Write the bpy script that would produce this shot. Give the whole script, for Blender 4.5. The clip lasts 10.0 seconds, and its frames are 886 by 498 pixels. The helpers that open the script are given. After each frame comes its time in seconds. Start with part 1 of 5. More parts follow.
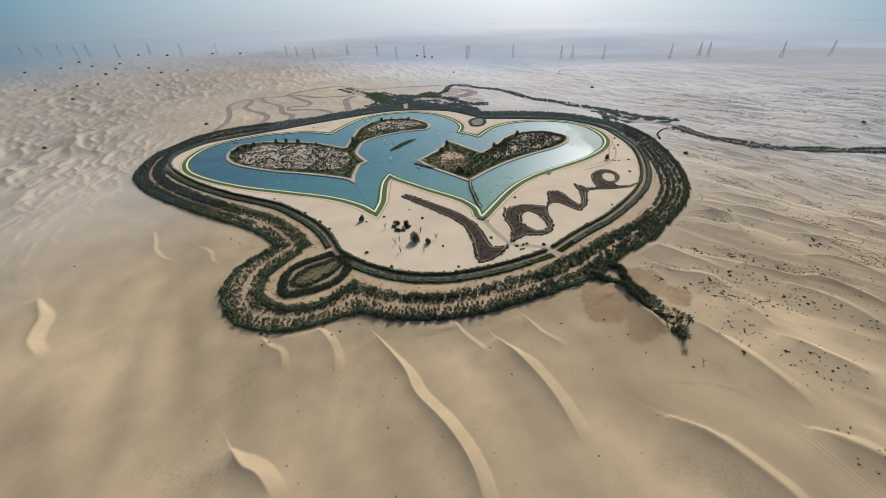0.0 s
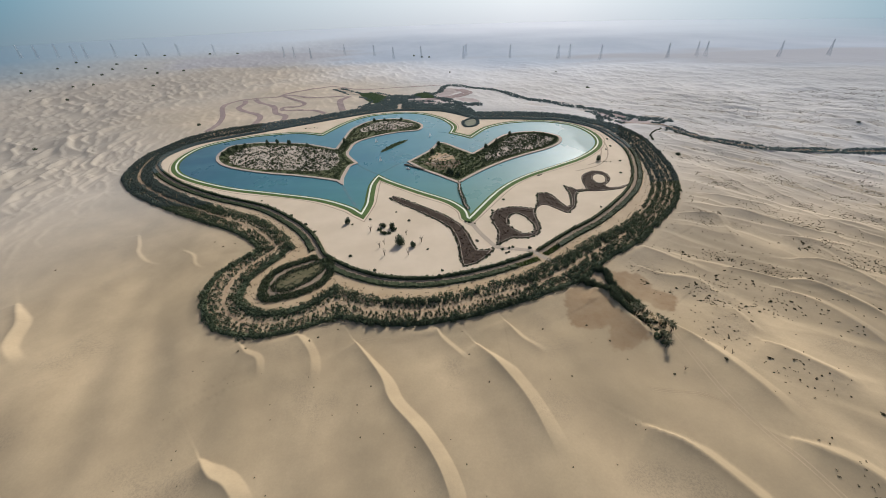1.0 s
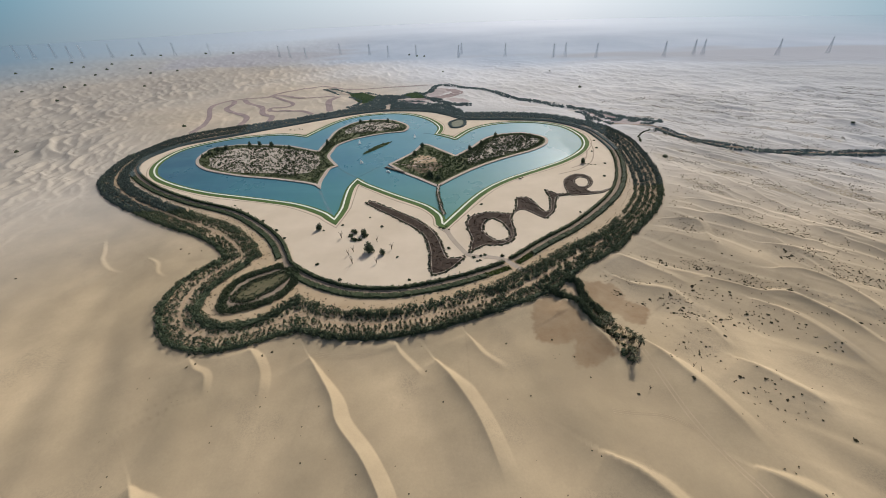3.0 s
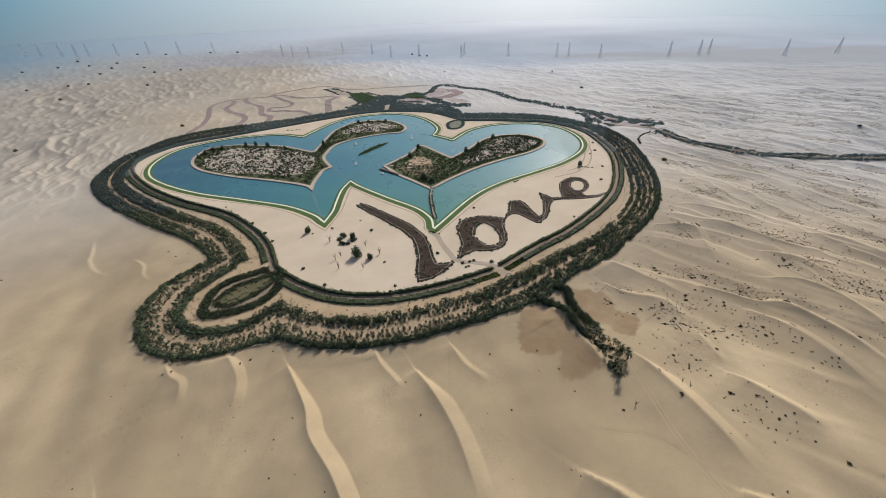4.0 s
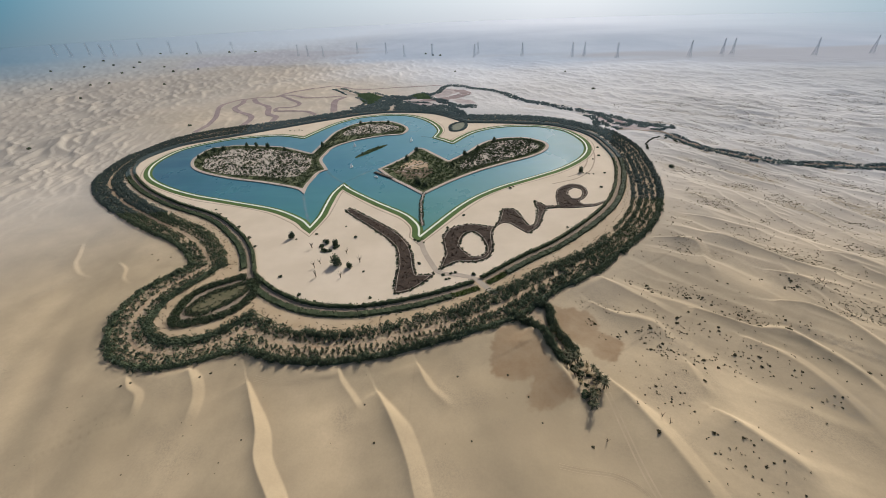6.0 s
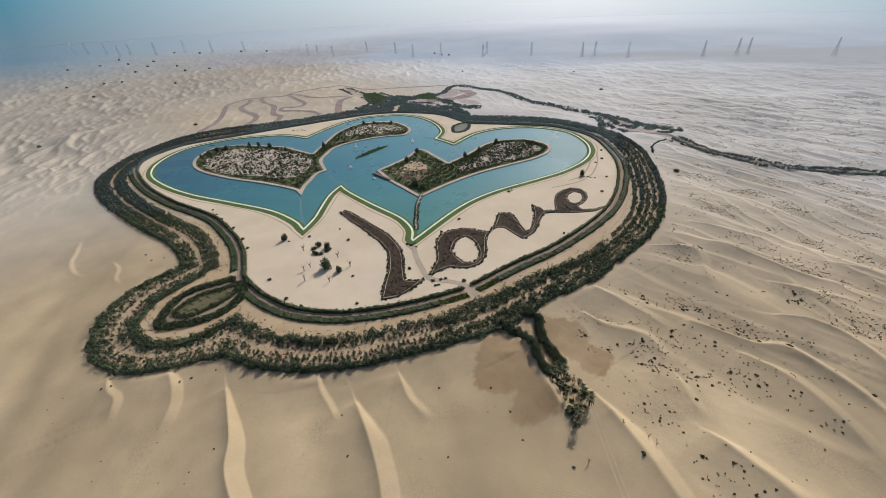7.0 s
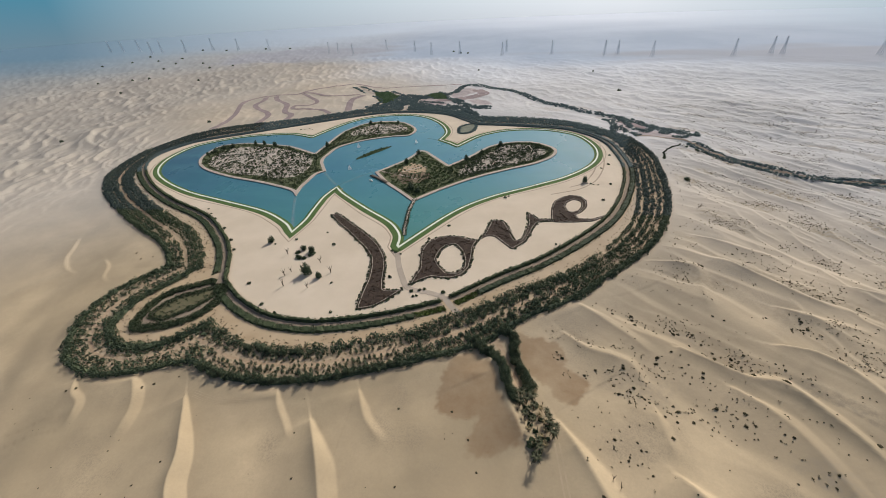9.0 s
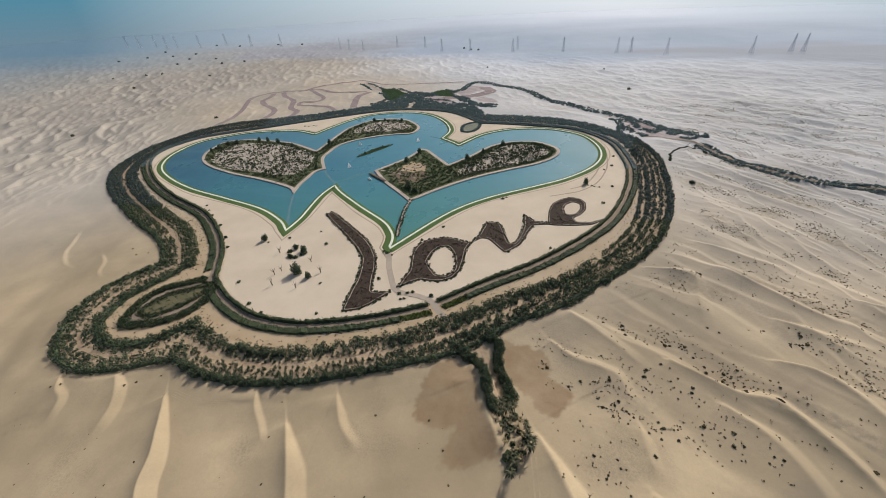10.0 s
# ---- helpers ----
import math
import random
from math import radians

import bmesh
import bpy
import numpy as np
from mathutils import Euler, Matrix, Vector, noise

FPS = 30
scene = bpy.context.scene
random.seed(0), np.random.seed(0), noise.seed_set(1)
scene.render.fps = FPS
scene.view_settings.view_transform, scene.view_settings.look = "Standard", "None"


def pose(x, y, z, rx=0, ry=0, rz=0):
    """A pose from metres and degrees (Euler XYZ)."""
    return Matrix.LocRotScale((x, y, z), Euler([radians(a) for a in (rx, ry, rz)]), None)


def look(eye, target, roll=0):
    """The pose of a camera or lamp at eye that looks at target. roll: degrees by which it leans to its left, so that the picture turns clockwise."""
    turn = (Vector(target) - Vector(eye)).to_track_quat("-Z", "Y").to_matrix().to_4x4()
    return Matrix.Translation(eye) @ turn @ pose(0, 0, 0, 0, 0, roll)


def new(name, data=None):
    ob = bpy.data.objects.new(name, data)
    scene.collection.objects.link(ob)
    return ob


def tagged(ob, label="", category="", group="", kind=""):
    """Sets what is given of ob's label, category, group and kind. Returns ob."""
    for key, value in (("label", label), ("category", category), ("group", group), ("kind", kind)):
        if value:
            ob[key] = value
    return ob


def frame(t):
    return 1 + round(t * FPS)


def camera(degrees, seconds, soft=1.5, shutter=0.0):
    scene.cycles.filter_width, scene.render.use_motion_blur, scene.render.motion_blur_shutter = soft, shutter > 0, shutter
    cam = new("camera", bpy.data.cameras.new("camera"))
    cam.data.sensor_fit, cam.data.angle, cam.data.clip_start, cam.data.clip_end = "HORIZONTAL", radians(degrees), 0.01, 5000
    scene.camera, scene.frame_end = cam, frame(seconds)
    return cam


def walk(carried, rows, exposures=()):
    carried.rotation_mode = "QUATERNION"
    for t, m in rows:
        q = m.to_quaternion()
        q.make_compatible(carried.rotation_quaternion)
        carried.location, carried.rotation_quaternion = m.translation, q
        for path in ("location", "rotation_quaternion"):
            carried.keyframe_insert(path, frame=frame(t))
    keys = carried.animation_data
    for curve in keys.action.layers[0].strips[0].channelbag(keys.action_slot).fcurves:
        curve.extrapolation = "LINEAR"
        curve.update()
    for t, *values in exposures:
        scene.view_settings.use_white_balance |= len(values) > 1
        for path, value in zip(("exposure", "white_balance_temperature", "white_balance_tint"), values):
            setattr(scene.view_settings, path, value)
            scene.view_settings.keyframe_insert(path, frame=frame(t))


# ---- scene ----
cam = camera(99.5, 10.0, 0.5)
PATH = [
    (0, (-0.045, 0.015, 149.954), (-0.045, 1.693, 148.865), -2.9),
    (0.5, (5.709, 1.985, 149.878), (5.708, 3.662, 148.788), -2.9),
    (1, (11.554, 4.017, 149.763), (11.551, 5.694, 148.673), -3.0),
    (1.5, (17.456, 6.164, 149.64), (17.453, 7.84, 148.549), -3.1),
    (2, (23.253, 8.622, 149.529), (23.249, 10.298, 148.436), -3.1),
    (2.5, (28.956, 11.415, 149.422), (28.948, 13.089, 148.328), -3.2),
    (4, (45.974, 20.897, 149.093), (45.936, 22.57, 147.997), -3.2),
    (4.5, (51.742, 24.243, 148.983), (51.683, 25.915, 147.886), -3.3),
    (5, (57.561, 27.656, 148.86), (57.481, 29.326, 147.763), -3.4),
    (5.5, (63.47, 31.123, 148.735), (63.369, 32.793, 147.638), -3.5),
    (7, (81.566, 41.641, 148.358), (81.391, 43.305, 147.262), -3.7),
    (7.5, (87.555, 45.207, 148.233), (87.354, 46.868, 147.137), -3.8),
    (8, (93.528, 48.819, 148.127), (93.3, 50.476, 147.031), -3.9),
    (8.5, (99.522, 52.454, 148.026), (99.266, 54.108, 146.93), -3.9),
    (9, (105.526, 56.06, 147.922), (105.243, 57.707, 146.823), -4.0),
    (9.5, (111.544, 59.682, 147.816), (111.235, 61.322, 146.714), -4.0),
    (10, (117.558, 63.302, 147.733), (117.221, 64.932, 146.624), -4.0),
]
walk(cam, [(t, look(eye, target, roll)) for t, eye, target, roll in PATH])

# ---- world, sun, exposure ----
SUN_AZ, SUN_EL = 26.0, 34.0          # degrees clockwise from +y, and above the horizon
world = bpy.data.worlds.new("world")
scene.world = world
world.use_nodes = True
wn = world.node_tree
sky = wn.nodes.new("ShaderNodeTexSky")
sky.sky_type = "NISHITA"
sky.sun_disc = False
sky.sun_elevation, sky.sun_rotation = radians(SUN_EL), radians(SUN_AZ)
sky.dust_density, sky.air_density, sky.ozone_density = 4.0, 1.2, 2.0
wn.links.new(sky.outputs[0], wn.nodes["Background"].inputs[0])
wn.nodes["Background"].inputs[1].default_value = 0.075

sun_data = bpy.data.lights.new("sun", "SUN")
sun_data.energy, sun_data.angle, sun_data.color = 2.95, radians(0.9), (1.0, 0.955, 0.89)
sun_ob = new("sun", sun_data)
sun_dir = Vector((math.sin(radians(SUN_AZ)) * math.cos(radians(SUN_EL)),
                  math.cos(radians(SUN_AZ)) * math.cos(radians(SUN_EL)), math.sin(radians(SUN_EL))))
sun_ob.matrix_world = Matrix.Translation((0, 0, 600)) @ sun_dir.to_track_quat("Z", "Y").to_matrix().to_4x4()
scene.view_settings.exposure = 0.0

from mathutils.geometry import tessellate_polygon

# ---- materials ----


def material(name, rough=0.9):
    m = bpy.data.materials.new(name)
    m.use_nodes = True
    b = m.node_tree.nodes["Principled BSDF"]
    b.inputs["Roughness"].default_value = rough
    b.inputs["Specular IOR Level"].default_value = 0.2
    return m, m.node_tree, b


def nd(nt, node, op="", kind=""):
    n = nt.nodes.new(node)
    if op:
        n.operation = op
    if kind:
        n.data_type = kind
    return n


def noise_fac(nt, scale, detail=4.0, rough=0.55, stretch=(1, 1, 1), lo=0.35, hi=0.65):
    """Object-space noise, spread to 0..1."""
    tc = nd(nt, "ShaderNodeTexCoord")
    mp = nd(nt, "ShaderNodeMapping")
    mp.inputs["Scale"].default_value = stretch
    nt.links.new(tc.outputs["Object"], mp.inputs["Vector"])
    n = nd(nt, "ShaderNodeTexNoise")
    n.inputs["Scale"].default_value, n.inputs["Detail"].default_value = scale, detail
    n.inputs["Roughness"].default_value = rough
    nt.links.new(mp.outputs[0], n.inputs["Vector"])
    r = nd(nt, "ShaderNodeMapRange")
    r.inputs["From Min"].default_value, r.inputs["From Max"].default_value = lo, hi
    nt.links.new(n.outputs["Fac"], r.inputs["Value"])
    return r.outputs[0]


def mix(nt, fac, a, b):
    m = nd(nt, "ShaderNodeMix", kind="RGBA")
    for sock, v in ((m.inputs[0], fac), (m.inputs[6], a), (m.inputs[7], b)):
        if isinstance(v, (tuple, float, int)):
            sock.default_value = (*v, 1.0) if isinstance(v, tuple) else v
        else:
            nt.links.new(v, sock)
    return m.outputs[2]


def bump(nt, b, height, strength, dist):
    bp = nd(nt, "ShaderNodeBump")
    bp.inputs["Strength"].default_value, bp.inputs["Distance"].default_value = strength, dist
    nt.links.new(height, bp.inputs["Height"])
    nt.links.new(bp.outputs[0], b.inputs["Normal"])


def mix_value(nt, fac, a, b):
    m = nd(nt, "ShaderNodeMix", kind="FLOAT")
    for sock, v in ((m.inputs[0], fac), (m.inputs[2], a), (m.inputs[3], b)):
        if isinstance(v, (float, int)):
            sock.default_value = v
        else:
            nt.links.new(v, sock)
    return m.outputs[0]


def earth(name, c1, c2, c3, big=0.03, small=0.6, rough=0.95, bumpy=0.3):
    m, nt, b = material(name, rough)
    col = mix(nt, noise_fac(nt, big), c1, c2)
    fine = noise_fac(nt, small, 6.0, 0.65)
    col = mix(nt, math_node(nt, "MULTIPLY", fine, 0.5), col, c3)
    nt.links.new(col, b.inputs["Base Color"])
    bump(nt, b, fine, bumpy, 0.3)
    return m


def math_node(nt, op, a, b):
    n = nd(nt, "ShaderNodeMath", op=op)
    for i, v in enumerate((a, b)):
        if isinstance(v, (float, int)):
            n.inputs[i].default_value = v
        else:
            nt.links.new(v, n.inputs[i])
    return n.outputs[0]


def attribute(nt, name):
    a = nd(nt, "ShaderNodeAttribute")
    a.attribute_name = name
    return a.outputs["Fac"]


def sand_material():
    m, nt, b = material("desert_sand", 0.95)
    col = mix(nt, noise_fac(nt, 0.012, 4), (0.42, 0.331, 0.212), (0.615, 0.482, 0.312))
    col = mix(nt, math_node(nt, "MULTIPLY", noise_fac(nt, 0.045, 6, 0.6), 0.4), col, (0.38, 0.295, 0.195))
    fine = noise_fac(nt, 0.9, 6, 0.7)
    col = mix(nt, math_node(nt, "MULTIPLY", fine, 0.16), col, (0.30, 0.24, 0.17))
    # patches of coarse grit
    grit = math_node(nt, "MULTIPLY", noise_fac(nt, 0.022, 4, 0.6, (1, 1, 1), 0.54, 0.64), noise_fac(nt, 1.3, 5, 0.75, (1, 1, 1), 0.45, 0.62))
    col = mix(nt, math_node(nt, "MULTIPLY", grit, 0.5), col, (0.27, 0.225, 0.165))
    # distance haze painted as paler northern sand; graded sand inside the ring, damp stains
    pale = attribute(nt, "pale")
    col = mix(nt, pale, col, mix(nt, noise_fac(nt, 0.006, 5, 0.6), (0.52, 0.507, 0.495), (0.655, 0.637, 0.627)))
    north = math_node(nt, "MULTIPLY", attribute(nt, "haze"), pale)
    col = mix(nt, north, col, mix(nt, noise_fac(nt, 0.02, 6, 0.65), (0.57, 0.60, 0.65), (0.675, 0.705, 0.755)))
    # fringe: the lens's darker edges painted into the sand on both sides
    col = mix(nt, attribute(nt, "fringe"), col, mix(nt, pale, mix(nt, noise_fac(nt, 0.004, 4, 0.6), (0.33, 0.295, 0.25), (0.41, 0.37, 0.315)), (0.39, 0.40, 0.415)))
    dust = mix(nt, noise_fac(nt, 0.05, 5), (0.45, 0.335, 0.21), (0.54, 0.415, 0.275))
    col = mix(nt, attribute(nt, "grove"), col, mix(nt, pale, dust, (0.50, 0.44, 0.37)))
    col = mix(nt, attribute(nt, "graded"), col, mix(nt, noise_fac(nt, 0.03, 5), (0.635, 0.53, 0.405), (0.705, 0.595, 0.465)))
    # plain and rim: bluish haze painted into the far ground's colour
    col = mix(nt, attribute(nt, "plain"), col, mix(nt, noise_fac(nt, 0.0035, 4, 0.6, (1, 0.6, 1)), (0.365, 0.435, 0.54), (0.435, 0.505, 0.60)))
    # haze colour by bearing: brightest towards the sun, darker and bluer to the sides
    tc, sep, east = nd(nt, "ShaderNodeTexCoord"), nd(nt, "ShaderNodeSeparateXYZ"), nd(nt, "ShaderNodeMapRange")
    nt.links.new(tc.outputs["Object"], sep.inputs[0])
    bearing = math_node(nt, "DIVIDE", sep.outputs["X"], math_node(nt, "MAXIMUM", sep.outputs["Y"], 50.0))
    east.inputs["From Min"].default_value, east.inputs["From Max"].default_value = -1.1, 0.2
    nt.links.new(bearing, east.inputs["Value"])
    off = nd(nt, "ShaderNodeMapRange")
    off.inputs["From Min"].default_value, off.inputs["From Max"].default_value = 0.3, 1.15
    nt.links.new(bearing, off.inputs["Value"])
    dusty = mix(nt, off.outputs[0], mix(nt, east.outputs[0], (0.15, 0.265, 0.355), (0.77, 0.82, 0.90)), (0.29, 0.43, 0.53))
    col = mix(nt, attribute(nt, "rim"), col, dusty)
    col = mix(nt, attribute(nt, "flats"), col, (0.37, 0.375, 0.42))
    col = mix(nt, math_node(nt, "MULTIPLY", attribute(nt, "stony"), noise_fac(nt, 0.35, 6, 0.75, (1, 1, 1), 0.40, 0.60)), col, (0.385, 0.315, 0.225))
    col = mix(nt, math_node(nt, "MULTIPLY", attribute(nt, "gravel"), 0.9), col, mix(nt, noise_fac(nt, 0.06, 5), (0.36, 0.30, 0.295), (0.47, 0.40, 0.385)))
    noise_range = math_node(nt, "ADD", math_node(nt, "MULTIPLY", noise_fac(nt, 0.08, 5, 0.65), 0.35), 0.42)
    col = mix(nt, math_node(nt, "MULTIPLY", attribute(nt, "damp"), noise_range), col, (0.28, 0.18, 0.10))
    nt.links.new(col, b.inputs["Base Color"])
    # small dunes on the far sand, fine ripples on the near
    small = nd(nt, "ShaderNodeBump")
    small.inputs["Distance"].default_value, small.inputs["Strength"].default_value = 0.4, 0.06
    nt.links.new(noise_fac(nt, 0.25, 6, 0.6), small.inputs["Height"])
    far = nd(nt, "ShaderNodeBump")
    far.inputs["Distance"].default_value = 3.0
    nt.links.new(noise_fac(nt, 0.06, 5, 0.6, (1.0, 0.7, 1.0), 0.28, 0.72), far.inputs["Height"])
    nt.links.new(math_node(nt, "MULTIPLY", attribute(nt, "far"), 0.45), far.inputs["Strength"])
    nt.links.new(small.outputs[0], far.inputs["Normal"])
    nt.links.new(far.outputs[0], b.inputs["Normal"])
    return m


def leaf_material(name, dark, mid, light, thin=0.12):
    m, nt, b = material(name, 0.75)
    g = nd(nt, "ShaderNodeNewGeometry")
    ramp = nd(nt, "ShaderNodeValToRGB")
    ramp.color_ramp.elements[0].color, ramp.color_ramp.elements[1].color = (*dark, 1), (*light, 1)
    e = ramp.color_ramp.elements.new(0.55)
    e.color = (*mid, 1)
    nt.links.new(g.outputs["Random Per Island"], ramp.inputs[0])
    oi = nd(nt, "ShaderNodeObjectInfo")
    col = mix(nt, math_node(nt, "MULTIPLY", oi.outputs["Random"], 0.35), ramp.outputs[0], mid)
    col = mix(nt, math_node(nt, "MULTIPLY", noise_fac(nt, 0.05, 3), 0.45), col, light)
    nt.links.new(col, b.inputs["Base Color"])
    blade, both = nd(nt, "ShaderNodeBsdfTranslucent"), nd(nt, "ShaderNodeMixShader")
    nt.links.new(col, blade.inputs[0])
    both.inputs[0].default_value = thin
    nt.links.new(b.outputs[0], both.inputs[1])
    nt.links.new(blade.outputs[0], both.inputs[2])
    nt.links.new(both.outputs[0], nt.nodes["Material Output"].inputs[0])
    return m


def plain_material(name, c1, c2, scale=0.5, rough=0.7, metal=0.0):
    m, nt, b = material(name, rough)
    nt.links.new(mix(nt, noise_fac(nt, scale, 4), c1, c2), b.inputs["Base Color"])
    b.inputs["Metallic"].default_value = metal
    return m


def water_material():
    m, nt, b = material("lake_water", 0.3)
    tc, sep, east = nd(nt, "ShaderNodeTexCoord"), nd(nt, "ShaderNodeSeparateXYZ"), nd(nt, "ShaderNodeMapRange")
    nt.links.new(tc.outputs["Object"], sep.inputs[0])
    east.inputs["From Min"].default_value, east.inputs["From Max"].default_value = -220, 40
    nt.links.new(sep.outputs["X"], east.inputs["Value"])
    # lighter and greener in the eastern heart
    col = mix(nt, east.outputs[0], (0.038, 0.128, 0.21), (0.068, 0.26, 0.36))
    col = mix(nt, math_node(nt, "MULTIPLY", noise_fac(nt, 0.006, 3), 0.4), col, (0.04, 0.175, 0.245))
    col = mix(nt, math_node(nt, "MULTIPLY", noise_fac(nt, 0.03, 5, 0.6), 0.35), col, (0.045, 0.21, 0.23))
    # greener over the shallows of the southern tips
    south = nd(nt, "ShaderNodeMapRange")
    south.inputs["From Min"].default_value, south.inputs["From Max"].default_value = 430, 300
    nt.links.new(sep.outputs["Y"], south.inputs["Value"])
    shallow = math_node(nt, "MULTIPLY", south.outputs[0], math_node(nt, "ADD", math_node(nt, "MULTIPLY", east.outputs[0], 0.55), 0.25))
    col = mix(nt, shallow, col, (0.075, 0.235, 0.195))
    # northern lobes paler, the sky's reflection painted in; deep blue along the western bank
    sky_sheen, deep = nd(nt, "ShaderNodeMapRange"), nd(nt, "ShaderNodeMapRange")
    sky_sheen.inputs["From Min"].default_value, sky_sheen.inputs["From Max"].default_value = 440, 640
    sky_sheen.inputs["To Max"].default_value = 0.55
    nt.links.new(sep.outputs["Y"], sky_sheen.inputs["Value"])
    col = mix(nt, sky_sheen.outputs[0], col, (0.125, 0.35, 0.455))
    deep.inputs["From Min"].default_value, deep.inputs["From Max"].default_value = -170, -310
    deep.inputs["To Max"].default_value = 0.6
    nt.links.new(sep.outputs["X"], deep.inputs["Value"])
    col = mix(nt, deep.outputs[0], col, (0.030, 0.092, 0.150))
    # wind streaks
    streak = noise_fac(nt, 0.02, 5, 0.6, (0.35, 2.2, 1.0), 0.46, 0.72)
    col = mix(nt, math_node(nt, "MULTIPLY", streak, 0.30), col, (0.10, 0.29, 0.32))
    nt.links.new(col, b.inputs["Base Color"])
    b.inputs["IOR"].default_value = 1.33
    b.inputs["Specular IOR Level"].default_value = 0.5
    r = nd(nt, "ShaderNodeMapRange")
    r.inputs["To Min"].default_value, r.inputs["To Max"].default_value = 0.24, 0.35
    nt.links.new(noise_fac(nt, 0.012, 6, 0.6, (1.0, 0.6, 1.0), 0.38, 0.54), r.inputs["Value"])
    # a lee without ripples along the eastern bank, with a scalloped edge
    lee = nd(nt, "ShaderNodeMapRange")
    lee.inputs["From Min"].default_value, lee.inputs["From Max"].default_value = 182, 186
    wobble = math_node(nt, "MULTIPLY", noise_fac(nt, 0.06, 4, 0.6, (1, 1, 1), 0.3, 0.7), 16.0)
    edge = math_node(nt, "ADD", sep.outputs["X"], math_node(nt, "ADD", wobble, math_node(nt, "MULTIPLY", sep.outputs["Y"], -0.06)))
    nt.links.new(math_node(nt, "ADD", edge, 18.0), lee.inputs["Value"])
    calm = mix_value(nt, lee.outputs[0], r.outputs[0], 0.06)
    nt.links.new(calm, b.inputs["Roughness"])
    return m


SAND = sand_material()
WATER = water_material()
LEAF = leaf_material("tree_leaves", (0.040, 0.058, 0.043), (0.080, 0.108, 0.066), (0.15, 0.18, 0.098), 0.22)
HEDGE = leaf_material("hedge_leaves", (0.030, 0.046, 0.031), (0.058, 0.083, 0.045), (0.11, 0.13, 0.062), 0.18)
SCRUB = leaf_material("scrub_twigs", (0.062, 0.060, 0.036), (0.11, 0.10, 0.058), (0.18, 0.155, 0.09), 0.3)
GRASS = earth("lawn_grass", (0.055, 0.115, 0.03), (0.09, 0.16, 0.045), (0.14, 0.18, 0.07), 0.08, 1.2)
BARK = plain_material("bark", (0.10, 0.075, 0.05), (0.17, 0.13, 0.09), 3.0, 0.9)
KERB = plain_material("pale_concrete", (0.74, 0.76, 0.64), (0.84, 0.86, 0.74), 0.4, 0.8)
SOIL = earth("grove_soil", (0.50, 0.385, 0.255), (0.60, 0.47, 0.32), (0.36, 0.27, 0.18), 0.06, 0.9)
TRACK = earth("sand_track", (0.47, 0.34, 0.22), (0.54, 0.41, 0.28), (0.38, 0.27, 0.17), 0.05, 0.7)
GREYTRACK = earth("grey_track", (0.30, 0.235, 0.175), (0.37, 0.30, 0.23), (0.24, 0.18, 0.13), 0.05, 0.9)
PINKTRACK = earth("mauve_gravel", (0.30, 0.235, 0.235), (0.36, 0.285, 0.275), (0.25, 0.195, 0.19), 0.05, 0.7)
SHORE = earth("pink_shore_path", (0.50, 0.415, 0.35), (0.59, 0.50, 0.43), (0.42, 0.335, 0.275), 0.06, 0.9)
MULCH = earth("dark_mulch", (0.050, 0.036, 0.027), (0.095, 0.066, 0.050), (0.030, 0.022, 0.018), 0.25, 1.4)
OLIVE = earth("dry_weeds", (0.12, 0.12, 0.062), (0.19, 0.165, 0.095), (0.075, 0.078, 0.045), 0.07, 0.8)
# steel tinted pale blue-grey, with the far pylons' haze in it
STEEL = plain_material("galvanised_steel", (0.46, 0.52, 0.59), (0.54, 0.60, 0.66), 0.05, 0.6)
TIMBER = plain_material("weathered_timber", (0.09, 0.075, 0.06), (0.15, 0.125, 0.10), 0.6, 0.85)
SAIL = plain_material("white_sailcloth", (0.82, 0.83, 0.84), (0.9, 0.9, 0.9), 0.5, 0.6)
thin = SAIL.node_tree.nodes.new("ShaderNodeBsdfTranslucent")
thin.inputs[0].default_value = (0.9, 0.9, 0.9, 1)
both = SAIL.node_tree.nodes.new("ShaderNodeMixShader")
both.inputs[0].default_value = 0.5
SAIL.node_tree.links.new(SAIL.node_tree.nodes["Principled BSDF"].outputs[0], both.inputs[1])
SAIL.node_tree.links.new(thin.outputs[0], both.inputs[2])
SAIL.node_tree.links.new(both.outputs[0], SAIL.node_tree.nodes["Material Output"].inputs[0])

# ---- geometry helpers ----


def from_arrays(name, verts, faces, mat, smooth=False):
    """A mesh from a numpy array of vertices and one of faces (all of one size)."""
    me = bpy.data.meshes.new(name)
    verts = np.asarray(verts, np.float32)
    faces = np.asarray(faces, np.int32)
    k = faces.shape[1]
    me.vertices.add(len(verts))
    me.vertices.foreach_set("co", verts.ravel())
    me.loops.add(faces.size)
    me.loops.foreach_set("vertex_index", faces.ravel())
    me.polygons.add(len(faces))
    me.polygons.foreach_set("loop_start", np.arange(0, faces.size, k, dtype=np.int32))
    me.polygons.foreach_set("use_smooth", np.full(len(faces), smooth))
    me.update(calc_edges=True)
    me.validate()
    me.materials.append(mat)
    return me


def spline(pts, n=6):
    """A smooth open line (Catmull-Rom) through the anchors."""
    p = np.array(pts, float)
    q = np.vstack([2 * p[0] - p[1], p, 2 * p[-1] - p[-2]])
    t = np.linspace(0, 1, n, endpoint=False)[:, None]
    out = []
    for i in range(1, len(q) - 2):
        a, b, c, d = q[i - 1], q[i], q[i + 1], q[i + 2]
        out.append(0.5 * (2 * b + (c - a) * t + (2 * a - 5 * b + 4 * c - d) * t ** 2 + (3 * b - a - 3 * c + d) * t ** 3))
    return np.vstack(out + [p[-1:]])


